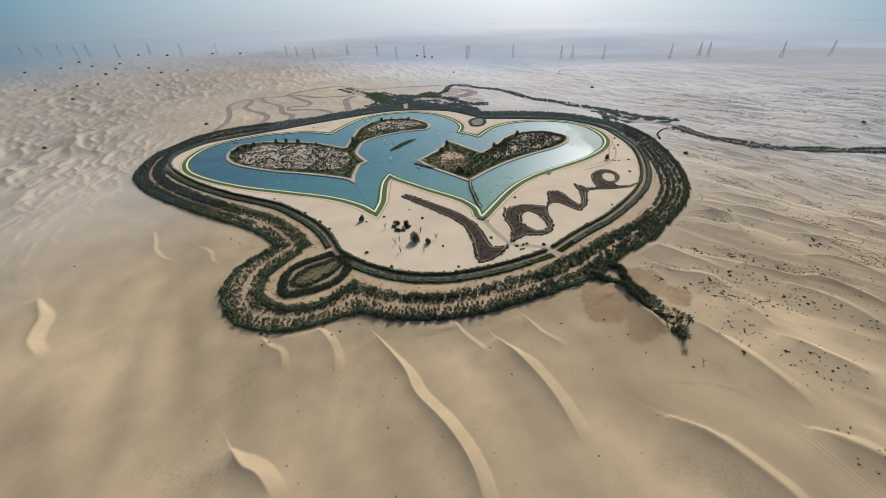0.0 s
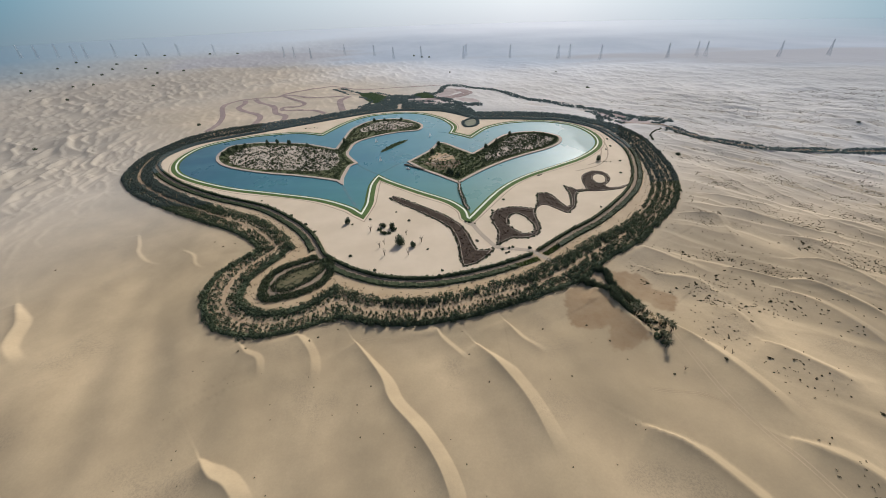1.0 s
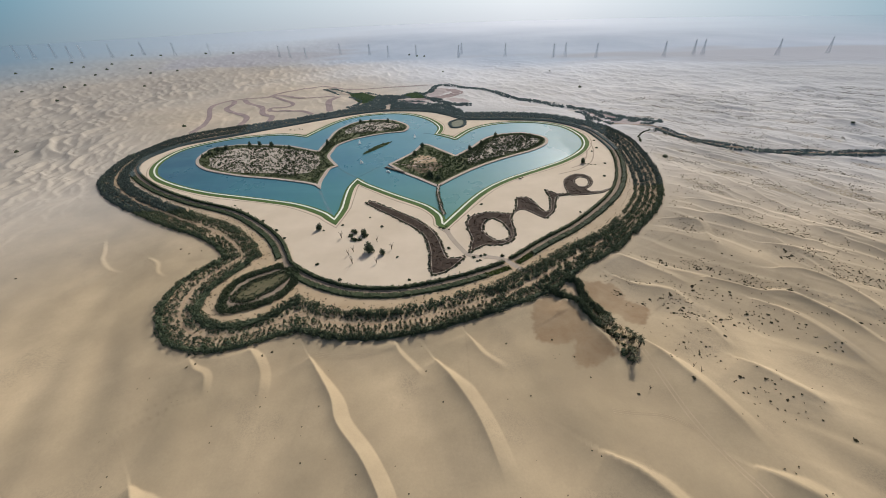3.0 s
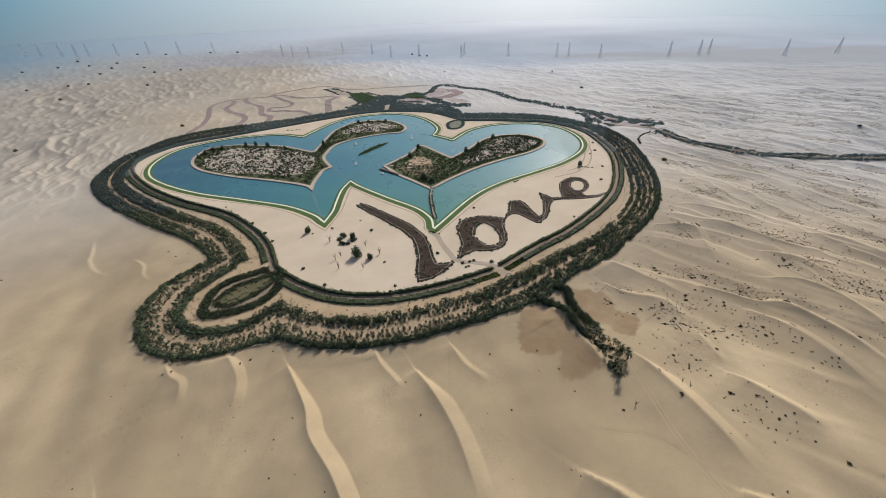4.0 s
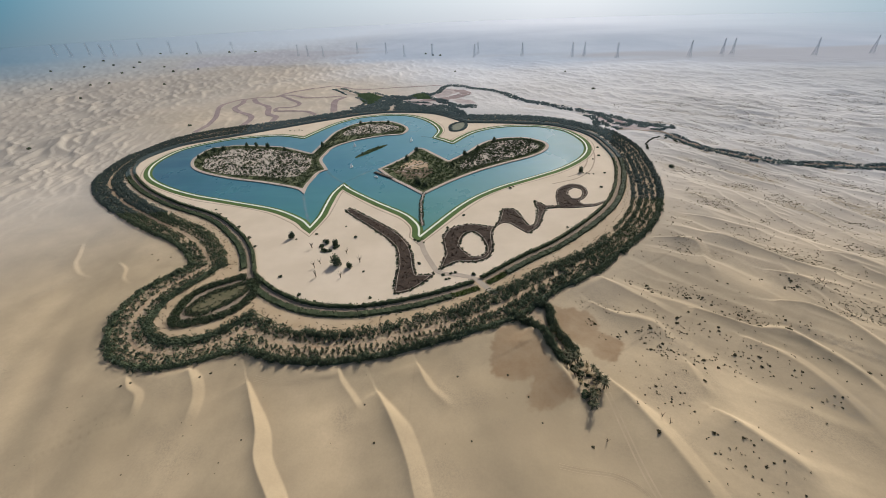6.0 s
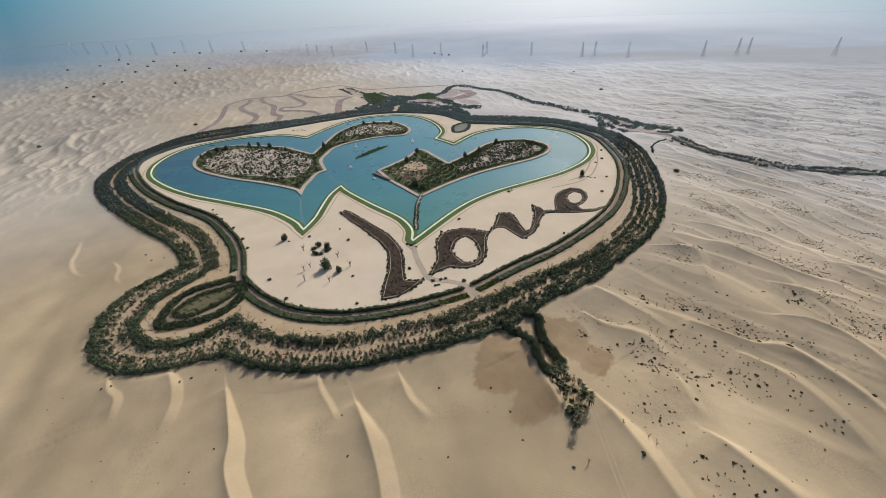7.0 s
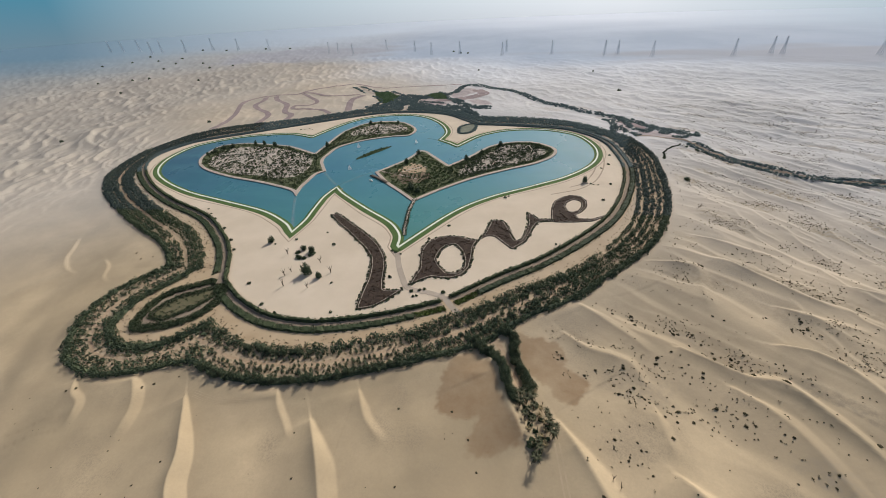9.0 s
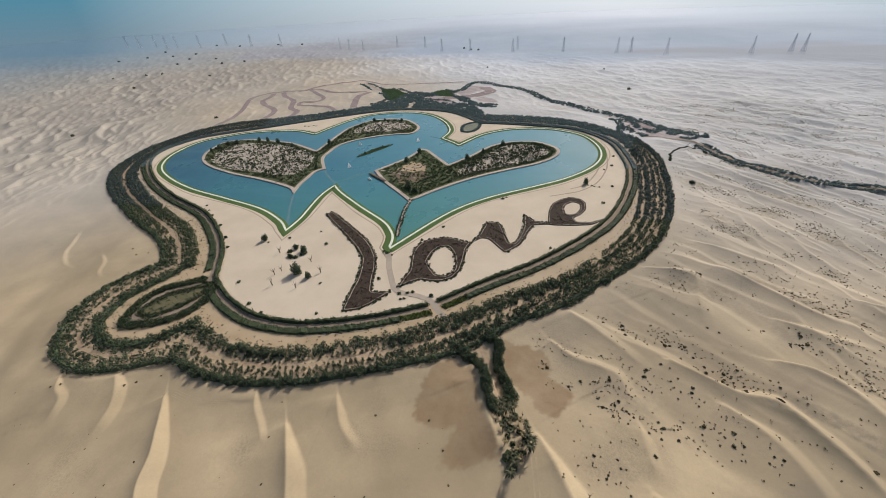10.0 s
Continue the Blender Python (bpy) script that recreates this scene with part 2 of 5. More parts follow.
def closed(pts, n=5):
    """A smooth closed line through the anchors (first not repeated)."""
    p = list(pts)
    s = spline(p[-2:] + p + p[:2], n)
    return s[2 * n: 2 * n + n * len(p)]


def chain(*lines):
    """Joins open lines end to start."""
    return np.vstack([l[:-1] for l in lines[:-1]] + [lines[-1]])


def resample(line, step):
    d = np.r_[0, np.cumsum(np.hypot(*np.diff(line, axis=0).T))]
    s = np.linspace(0, d[-1], max(2, int(round(d[-1] / step)) + 1))
    return np.c_[np.interp(s, d, line[:, 0]), np.interp(s, d, line[:, 1])]


def normals(line, loop=False):
    """The left-hand normals, mitred."""
    if loop:
        e = np.roll(line, -1, 0) - line
        e /= np.maximum(np.hypot(*e.T), 1e-6)[:, None]
        f = np.roll(e, 1, 0)
    else:
        e = np.diff(line, axis=0)
        e /= np.maximum(np.hypot(*e.T), 1e-6)[:, None]
        f = np.vstack([e[:1], e])
        e = np.vstack([e, e[-1:]])
    n1, n2 = np.c_[-e[:, 1], e[:, 0]], np.c_[-f[:, 1], f[:, 0]]
    m = n1 + n2
    m /= np.maximum(np.hypot(*m.T), 1e-6)[:, None]
    return m / np.maximum((m * n1).sum(1), 0.5)[:, None]


def ribbon(name, line, offs, heights, mat, loop=False):
    """A strip swept along a line: offsets to its left and heights."""
    n = normals(line, loop)
    k, m = len(offs), len(line)
    v = np.zeros((m, k, 3))
    for j, (o, h) in enumerate(zip(offs, heights)):
        v[:, j, :2] = line + n * o
        v[:, j, 2] = h
    i = np.arange(m if loop else m - 1)[:, None] * k
    i2 = ((np.arange(m if loop else m - 1)[:, None] + 1) % m) * k
    j = np.arange(k - 1)[None, :]
    f = np.stack([i + j, i2 + j, i2 + j + 1, i + j + 1], -1).reshape(-1, 4)
    if offs[0] < offs[-1]:
        f = f[:, ::-1]
    return from_arrays(name, v.reshape(-1, 3), f, mat)


def between(name, a, b, z, mat):
    """A strip between two lines of equal count."""
    m = len(a)
    v = np.c_[np.vstack([a, b]), np.full(2 * m, z)]
    i = np.arange(m - 1)
    f = np.c_[i, i + 1, i + 1 + m, i + m]
    a0, b0, a1 = a[0], b[0], a[1]
    if (a1[0] - a0[0]) * (b0[1] - a0[1]) - (a1[1] - a0[1]) * (b0[0] - a0[0]) < 0:
        f = f[:, ::-1]
    return from_arrays(name, v, f, mat)


def slab(name, outline, z, mat, holes=(), skirt=0.6):
    """A flat plate with an outline and holes, with sides that go down by skirt."""
    loops = [np.asarray(outline)] + [np.asarray(h) for h in holes]
    tris = tessellate_polygon([[Vector((x, y, 0)) for x, y in l] for l in loops])
    v = np.vstack(loops)
    n = len(v)
    top = np.c_[v, np.full(n, z)]
    low = np.c_[v, np.full(n, z - skirt)]
    t = np.array(tris)
    a, b, c = v[t[:, 0]], v[t[:, 1]], v[t[:, 2]]
    cr = (b[:, 0] - a[:, 0]) * (c[:, 1] - a[:, 1]) - (b[:, 1] - a[:, 1]) * (c[:, 0] - a[:, 0])
    t[cr < 0] = t[cr < 0][:, ::-1]
    sides, start = [], 0
    for l in loops:
        i = np.arange(len(l))
        j = (i + 1) % len(l)
        i, j = i + start, j + start
        sides += [np.c_[i, j, j + n], np.c_[i, j + n, i + n]]
        start += len(l)
    return from_arrays(name, np.vstack([top, low]), np.vstack([t] + sides), mat)


def inside(px, py, poly):
    """Which points lie in a polygon."""
    res = np.zeros(px.shape, bool)
    x0, y0 = poly[-1]
    for x1, y1 in poly:
        c = (y1 > py) != (y0 > py)
        if abs(y1 - y0) > 1e-9:
            res ^= c & (px < (x0 - x1) * (py - y1) / (y0 - y1) + x1)
        x0, y0 = x1, y1
    return res


def distance(px, py, line, loop=True):
    """Distance to a line, with the nearest point's share of its length and the side (+ left)."""
    best = np.full(px.shape, 1e9)
    share = np.zeros(px.shape)
    side = np.ones(px.shape)
    pts = np.vstack([line, line[:1]]) if loop else line
    seg = np.hypot(*np.diff(pts, axis=0).T)
    run = np.r_[0, np.cumsum(seg)]
    for k in range(len(pts) - 1):
        ax, ay = pts[k]
        dx, dy = pts[k + 1] - pts[k]
        L2 = max(dx * dx + dy * dy, 1e-9)
        t = np.clip(((px - ax) * dx + (py - ay) * dy) / L2, 0, 1)
        d = np.hypot(px - ax - t * dx, py - ay - t * dy)
        m = d < best
        best[m] = d[m]
        share[m] = (run[k] + t[m] * seg[k]) / run[-1]
        side[m] = np.where(dx * (py[m] - ay) - dy * (px[m] - ax) >= 0, 1.0, -1.0)
    return best, share, side


def structure(name, me, label="", category=""):
    return tagged(new(name, me), label, category, kind="structure")


def stuff(name, me, label, category):
    return tagged(new(name, me), label, category, kind="stuff")


def part(name, me, parent, label=""):
    ob = new(name, me)
    ob.parent = parent
    return tagged(ob, label) if label else ob


def thing(name, label, category, at=(0, 0, 0), group=""):
    ob = new(name)
    ob.empty_display_size = 0.5
    ob.location = at
    return tagged(ob, label, category, group)


# ---- plan: the lake's rim, arc by arc between its corners ----
RIM = np.vstack([l[:-1] for l in (
    spline([(-59, 299), (-72, 313), (-103, 333), (-153, 352), (-207, 372), (-258, 400), (-294, 430), (-314, 468), (-316, 510),
            (-302, 535), (-264, 561), (-215, 570), (-186, 567), (-155, 552)]),
    spline([(-155, 552), (-138, 599), (-123, 629), (-102, 651), (-77, 660), (-41, 662), (-12, 648), (7, 628), (22, 603), (32, 575), (34, 555), (29, 531)]),
    spline([(29, 531), (45, 515), (55, 503)]),
    spline([(55, 503), (78, 541), (98, 558), (120, 567), (149, 568), (176, 560), (201, 538), (212, 501), (210, 467), (196, 437),
            (169, 409), (137, 388), (97, 363), (67, 333), (34, 280)]),
    spline([(34, 280), (33, 292), (29, 302), (18, 317), (-10, 341), (-41, 370), (-54, 386)]),
    spline([(-54, 386), (-57, 374), (-59, 359), (-58, 334), (-57, 317), (-59, 299)]))])
ISLAND_W = np.vstack([l[:-1] for l in (
    spline([(-88, 365), (-101, 378), (-143, 396), (-193, 413), (-244, 440), (-271, 475), (-275, 517), (-260, 527), (-236, 531), (-197, 523), (-167, 514), (-121, 485)]),
    spline([(-121, 485), (-120, 520), (-118, 570), (-110, 595), (-96, 618), (-76, 626), (-53, 625), (-33, 615), (-11, 582), (-15, 553),
            (-37, 549), (-65, 538), (-87, 522), (-99, 504), (-101, 483), (-100, 460), (-83, 427)]),
    spline([(-83, 427), (-90, 419), (-91, 402), (-91, 383), (-88, 365)]))])
ISLAND_E = np.vstack([l[:-1] for l in (
    spline([(-25, 423), (-13, 440), (1, 462), (11, 491)]),
    spline([(11, 491), (20, 487), (32, 470), (52, 441)]),
    spline([(52, 441), (71, 466), (82, 485), (94, 502), (110, 514), (130, 518), (150, 514), (169, 492), (165, 467), (144, 445),
            (115, 428), (83, 407), (54, 381), (30, 354)]),
    spline([(30, 354), (11, 376), (-6, 395), (-25, 423)]))])

# ---- plan: the ring of groves, outer and inner edge of its outer belt ----
OUTER = {
    "w": [(-271, 634), (-296, 625), (-333, 604), (-359, 572), (-369, 526), (-373, 490), (-354, 424), (-326, 387), (-287, 353), (-220, 309), (-168, 279), (-147, 264), (-130, 247)],
    "s": [(-130, 247), (-137, 236), (-146, 222), (-148, 208), (-146, 194), (-140, 181), (-131, 169), (-117, 158), (-90, 153), (-64, 160), (-51, 165)],
    "e": [(-51, 165), (-29, 158), (-12, 156), (6, 157), (34, 163), (67, 175), (101, 190), (126, 212), (151, 227), (180, 255), (211, 287), (235, 328), (253, 382), (266, 454), (265, 491), (259, 526)],
    "n": [(259, 526), (245, 548), (221, 581), (188, 606), (151, 623), (111, 634), (69, 643), (20, 684), (-22, 707), (-85, 720), (-130, 704), (-204, 661), (-271, 634)]}
MIDDLE = {
    "w": [(-262, 594), (-292, 580), (-325, 558), (-345, 520), (-346, 479), (-312, 412), (-244, 357), (-189, 322), (-156, 303), (-137, 290), (-115, 267), (-101, 247)],
    "s": [(-101, 247), (-108, 229), (-115, 218), (-118, 208), (-117, 196), (-114, 186), (-98, 176), (-80, 178), (-69, 185), (-60, 197)],
    "e": [(-60, 197), (-48, 191), (-32, 184), (-3, 180), (21, 185), (55, 196), (89, 215), (119, 237), (154, 258), (191, 296), (215, 340), (233, 405), (241, 446), (243, 482)],
    "n": [(243, 482), (238, 520), (215, 558), (188, 582), (150, 594), (112, 602), (75, 612), (25, 668), (-24, 688), (-72, 692), (-118, 678), (-190, 638), (-232, 608), (-262, 594)]}
OUTER = {k: resample(spline(v), 3.0) for k, v in OUTER.items()}
RING = np.vstack([OUTER[k][:-1] for k in "wsen"])
INNER_E = spline([(78, 227), (105, 249), (134, 270), (166, 301), (190, 331), (211, 374), (227, 431), (228, 488), (223, 517), (208, 545), (184, 567), (149, 578), (112, 588), (73, 595)])
INNER_N = spline([(73, 595), (25, 653), (-24, 673), (-72, 677), (-116, 662), (-186, 623), (-258, 580), (-312, 548), (-331, 526), (-340, 486), (-325, 448),
                  (-273, 397), (-213, 356), (-152, 324), (-114, 292), (-93, 268), (-81, 248), (-75, 236)])
INNER_S = spline([(-75, 236), (-65, 227), (-52, 217), (-28, 205), (-1, 201), (25, 205), (50, 213), (73, 223)])
INNER_W = chain(INNER_N, INNER_S)
INSIDE = np.vstack([INNER_E[:-1], INNER_W])

# ---- the desert: one sheet with its dunes ----


def perlin(x, y, seed):
    """Gradient noise, about -1..1."""
    r = np.random.RandomState(seed)
    perm = r.permutation(512)
    ang = r.rand(512) * 2 * np.pi
    xi, yi = np.floor(x).astype(int), np.floor(y).astype(int)
    xf, yf = x - xi, y - yi
    u, v = xf ** 3 * (xf * (xf * 6 - 15) + 10), yf ** 3 * (yf * (yf * 6 - 15) + 10)

    def g(i, j, dx, dy):
        a = ang[perm[(perm[i % 512] + j) % 512]]
        return np.cos(a) * dx + np.sin(a) * dy
    a = g(xi, yi, xf, yf) * (1 - u) + g(xi + 1, yi, xf - 1, yf) * u
    b = g(xi, yi + 1, xf, yf - 1) * (1 - u) + g(xi + 1, yi + 1, xf - 1, yf - 1) * u
    return 1.5 * (a * (1 - v) + b * v)


# crests: line from its far end, height, width of the sunny face, reach of the back
CRESTS = [
    ([(-38, 147), (-22, 123), (-16, 109), (-2, 92), (8.5, 72), (12, 45)], 4.5, 7.2, 13),
    ([(27, 142), (36, 127), (45, 109), (51, 90), (53, 80)], 3.8, 7.8, 12),
    ([(4, 157), (8, 148), (15, 140), (22, 131)], 1.5, 3.0, 12),
    ([(44, 158), (50, 146), (57, 139), (63, 134)], 2.2, 3.6, 9),
    ([(-79, 158), (-70, 152), (-60, 138), (-56, 120)], 2.3, 5.0, 16),
    ([(103, 182), (110, 176), (111, 162), (114, 153), (121, 136)], 5.4, 6.2, 15),
    ([(133, 152), (140, 137), (147, 120), (153, 100), (156, 86)], 5.2, 8.0, 9),
    ([(93, 92), (105, 81), (114, 68), (119, 58), (122, 40)], 4.1, 7.0, 9),
    ([(-92, 88), (-84, 80), (-76, 76), (-66, 66)], 3.7, 7.0, 8),
    ([(-268, 197), (-250, 178), (-243, 164), (-236, 154), (-218, 142)], 4.0, 7.0, 16),
    ([(-102, 150), (-96, 143), (-88, 138), (-84, 126)], 1.8, 3.9, 8),
    ([(-244, 282), (-234, 266), (-228, 255), (-213, 242), (-196, 236)], 1.1, 2.4, 12),
    ([(-190, 254), (-178, 244), (-171, 233), (-160, 226)], 0.9, 2.1, 9),
    ([(244, 303), (261, 290), (273, 282), (292, 272)], 2.8, 5.5, 12),
    ([(205, 270), (224, 265), (228, 258), (224, 242), (219, 220)], 3.7, 7.0, 14),
    ([(249, 273), (253, 263), (266, 247), (278, 233), (298, 222)], 4.6, 6.2, 11),
    ([(241, 200), (256, 193), (264, 181), (268, 168), (274, 150)], 5.4, 7.0, 12),
    ([(305, 248), (315, 239), (323, 222), (333, 205)], 3.7, 7.0, 12),
    ([(148, 228), (163, 216), (175, 203), (186, 189)], 2.6, 5.5, 8),
    ([(142, 204), (152, 194), (163, 189), (171, 184), (173, 168)], 3.1, 5.5, 8),
    ([(196, 197), (208, 188), (219, 181), (230, 178), (237, 168), (248, 146), (252, 120)], 5.4, 6.2, 9),
    ([(174, 163), (174, 151), (175, 138)], 2.2, 4.7, 10),
    ([(173, 134), (183, 120), (196, 104)], 3.7, 6.2, 9),
    ([(146, 84), (154, 77), (163, 68), (170, 50)], 3.7, 7.0, 9),
    ([(255, 229), (266, 221), (279, 215), (293, 210)], 2.8, 5.5, 9),
    ([(210, 175), (222, 160), (228, 140), (232, 118)], 3.1, 7.0, 10),
]
DAMP = [[(84, 179), (95, 186), (102, 181), (108, 171), (108, 162), (112, 154), (117, 147), (118, 141), (110, 136), (98, 133), (94, 134), (97, 142), (98, 149), (89, 148), (83, 152), (79, 158), (81, 166)],
        [(117, 200), (125, 199), (137, 197), (140, 189), (141, 180), (146, 178), (149, 174), (146, 165), (139, 160), (134, 164), (130, 170), (123, 175), (118, 184)]]
# mauve gravel flats among the northern woods and by the eastern lane
GRAVEL = [[(-44, 769), (-22, 778), (9, 752), (18, 722), (-2, 718), (-23, 741)], [(9, 806), (33, 851), (55, 855), (67, 823), (40, 786), (28, 764)],
          [(49, 754), (65, 759), (86, 735), (93, 711), (78, 712), (61, 724)], [(258, 585), (268, 583), (268, 551), (257, 556)],
          [(280, 558), (299, 542), (308, 520), (310, 503), (294, 513), (268, 532)]]


def smoothstep(a, b, x):
    t = np.clip((x - a) / (b - a), 0, 1)
    return t * t * (3 - 2 * t)


def crest_distance(px, py, line):
    """As distance() for an open line, with a share that glides across bends."""
    seg = np.hypot(*np.diff(line, axis=0).T)
    run = np.r_[0, np.cumsum(seg)]
    ds, ss, sd = [], [], []
    for k in range(len(line) - 1):
        ax, ay = line[k]
        dx, dy = line[k + 1] - line[k]
        t = np.clip(((px - ax) * dx + (py - ay) * dy) / max(dx * dx + dy * dy, 1e-9), 0, 1)
        ds.append(np.hypot(px - ax - t * dx, py - ay - t * dy))
        ss.append((run[k] + t * seg[k]) / run[-1])
        sd.append(np.where(dx * (py - ay) - dy * (px - ax) >= 0, 1.0, -1.0))
    ds, ss, sd = np.array(ds), np.array(ss), np.array(sd)
    best = ds.min(0)
    w = np.exp(-(ds - best) / (0.6 + 0.25 * best))
    k = ds.argmin(0)[None]
    ahead = (line[0] - line[1]) / seg[0]
    over = np.maximum(0, (px - line[0, 0]) * ahead[0] + (py - line[0, 1]) * ahead[1])
    return best, (w * ss).sum(0) / w.sum(0), np.take_along_axis(ss, k, 0)[0], over, np.take_along_axis(sd, k, 0)[0]


def barchans(x, y, cell, tall, seed, fill=0.8, turn=20.0, long=1.7):
    """A field of crescent dunes, one to a cell: a long back, and a concave steep face towards the sun."""
    r = np.random.RandomState(seed)
    table = r.rand(4096, 6)
    a = radians(turn)
    p = (x * math.cos(a) + y * math.sin(a)) / cell
    q = (-x * math.sin(a) + y * math.cos(a)) / (cell * long)
    ip, iq = np.floor(p).astype(int), np.floor(q).astype(int)
    h = np.zeros(x.shape)
    for i in (-1, 0, 1, 2):
        for j in (-1, 0, 1):
            t = table[((ip + i) * 73 + (iq + j) * 1259) % 4096]
            size = 0.55 + 0.7 * t[:, 2]
            skew = (t[:, 3] - 0.5) * 0.9
            v = (q - iq - j - 0.1 - 0.8 * t[:, 1]) / (0.78 * size)
            u = (p - ip - i - 0.1 - 0.8 * t[:, 0]) / size - skew * v - 0.42 * v * v + 0.05 * np.sin(7 * v + 40 * t[:, 5])
            across = np.clip(1 - v * v, 0, 1)
            back = np.clip(1 + u / 0.85, 0, 1) ** 2.0
            face = np.clip(1 - u / 0.115, 0, 1)
            h = np.maximum(h, tall * size * (t[:, 4] < fill) * across ** 0.8 * np.where(u < 0, back, face))
    return h


def ridge_phase(x, y, wave, seed):
    """Ridges that trend from north-west to south-east: share of the way up the back, and height 0..1."""
    a = radians(-47)
    w1, w2 = perlin(x / 190, y / 190, 3) * 30, perlin(x / 190, y / 190, 4) * 30
    u = (x + w1) * -math.sin(a) + (y + w2) * math.cos(a)
    v = x * math.cos(a) + y * math.sin(a)
    s = (u + 14 * perlin(v / 90, u / 40, seed) + 2.5 * perlin(v / 22, u / 30, seed + 40)) / wave
    s = s - np.floor(s)
    return s, np.where(s < 0.84, (s / 0.84) ** 1.35, (1 - s) / 0.16)


def dune_field(x, y):
    """Height of the open desert before it is levelled for the grove."""
    w1, w2 = perlin(x / 190, y / 190, 3) * 60, perlin(x / 190, y / 190, 4) * 60
    far = smoothstep(310, 540, np.hypot(x - 20, y - 300)) * (1 - 0.55 * smoothstep(-100, 300, x))
    west = smoothstep(-300, -560, x)
    # broad swells
    h = 3.0 * perlin(x / 140, y / 140, 1) + 1.4 * perlin(x / 60, y / 60, 2)
    h += 1.7 * perlin(x / 42, y / 120, 14) * smoothstep(-40, -120, x) * smoothstep(320, 240, y)
    h += 2.2 * perlin((x * 0.9 + y * 0.42) / 26, (y * 0.9 - x * 0.42) / 85, 15) * smoothstep(260, 150, y)
    # ridges that trend from north-west to south-east, steep towards the sun
    for wave, amp, seed in ((40, 2.1, 6), (23, 1.0, 7), (11, 0.16, 10)):
        saw = ridge_phase(x, y, wave, seed)[1]
        h += amp * saw * (0.35 + 0.65 * smoothstep(-0.3, 0.5, perlin(x / 120, y / 120, seed + 20))) * smoothstep(125, 195, x) * (1 - 0.3 * far) * (0.3 + 0.7 * smoothstep(130, 235, y + 0.25 * (x - 200)))
    # crescent dunes of the open west and north, and small ones to the east
    open_d = np.maximum(smoothstep(310, 540, np.hypot(x - 20, y - 300)), west)
    west_n = np.maximum(west, open_d * smoothstep(250, -150, x))
    cover = 0.45 + 0.55 * smoothstep(-0.35, 0.3, perlin(x / 130, y / 130, 38))
    xw, yw = x + 0.25 * w1, y + 0.25 * w2
    h += np.maximum(barchans(xw, yw, 38, 5.4, 8, 0.75) * (0.3 + 0.7 * cover), np.maximum(barchans(xw, yw, 21, 3.2, 9, 0.6, 28), barchans(xw, yw, 13, 1.8, 16, 0.35, 12))) * west_n * (1 - 0.45 * smoothstep(1000, 1700, y))
    h += barchans(xw, yw, 24, 3.2, 12, 0.75, 28, 1.5) * open_d * (1 - west_n) * (0.5 + 0.5 * cover)
    h += barchans(xw, yw, 14, 1.5, 13, 0.7, 24, 2.0) * np.maximum(open_d, smoothstep(230, 330, x)) * smoothstep(1300, 800, np.hypot(x, y))
    return h


# the sheet's net: rings about the flight, wider apart with distance, and rays that are close together to the north
NET = (58.0, -10.0)
rings = list(np.linspace(0.01, 62, 14))
while rings[-1] < 3950:
    rings.append(rings[-1] + max(1.0, 0.75 * (rings[-1] - 50) ** 2 / 99600))
rings = np.array(rings)
rays = np.r_[np.arange(-180, -78, 2.5), np.arange(-78, 64, 0.155), np.arange(64, 180, 2.5), 180.0]
A, R = np.meshgrid(np.radians(rays), rings)
shape = A.shape
X, Y = (NET[0] + R * np.sin(A)).ravel(), (NET[1] + R * np.cos(A)).ravel()


def near_line(x, y, line, reach=40.0):
    """Distance to a closed line, negative inside; not worked out past its reach."""
    out = np.full(len(x), 999.0)
    lo, hi = line.min(0) - reach, line.max(0) + reach
    k = np.where((x > lo[0]) & (x < hi[0]) & (y > lo[1]) & (y < hi[1]))[0]
    d, _, _ = distance(x[k], y[k], line)
    out[k] = np.where(inside(x[k], y[k], line), -d, d)
    return out


H = dune_field(X, Y)
near = (X > -340) & (X < 420) & (Y > 0) & (Y < 360)
xn, yn = X[near], Y[near]
edge = smoothstep(360, 270, yn) * smoothstep(420, 330, xn) * smoothstep(-340, -230, xn) * smoothstep(0, 40, yn)
H[near] *= 1 - edge * (0.4 - 0.4 * smoothstep(105, 175, np.abs(xn - 20)))
crest = np.zeros(len(X))
for anchors, height, face, back in CRESTS:
    line = spline(anchors, 5)
    height *= 0.8 if anchors[0][0] > 130 else 1.0
    box = (xn > line[:, 0].min() - 60) & (xn < line[:, 0].max() + 60) & (yn > line[:, 1].min() - 60) & (yn < line[:, 1].max() + 60)
    d, share, exact, over, side = crest_distance(xn[box], yn[box], line)
    grow = np.clip(0.12 + share / 0.38, 0, 1)
    end = smoothstep(0, 0.35, 1 - exact) * (1 - 0.4 * np.clip(exact, 0, 1))
    sunny = np.clip(1 - d / (0.86 * face * grow), 0, 1) ** 0.95
    lee = 0.68 * np.exp(-d / (back * 1.5)) + 0.32 * np.exp(-d / 3.6)
    tip = np.exp(-over / (1.5 + 0.35 * d))
    add = height * np.clip(0.4 + share / 0.3, 0, 1) * np.where(side > 0, sunny, lee) * tip * end
    crest[np.where(near)[0][box]] += add
H *= 1 - 0.75 * smoothstep(330, 180, np.hypot((X + 260) * 0.9, Y - 770)) - 0.3 * smoothstep(300, 150, np.hypot(X - 110, Y - 790))
H[near] -= 2.2 * edge
ring_d = near_line(X, Y, RING[::2])
H *= smoothstep(0, 26, ring_d) * 0.75 + 0.25 * smoothstep(0, 8, ring_d)
H += crest * smoothstep(0, 5, ring_d)
rim_d = near_line(X, Y, RIM[::2])
H -= 1.6 * smoothstep(4.5, 0.5, rim_d)
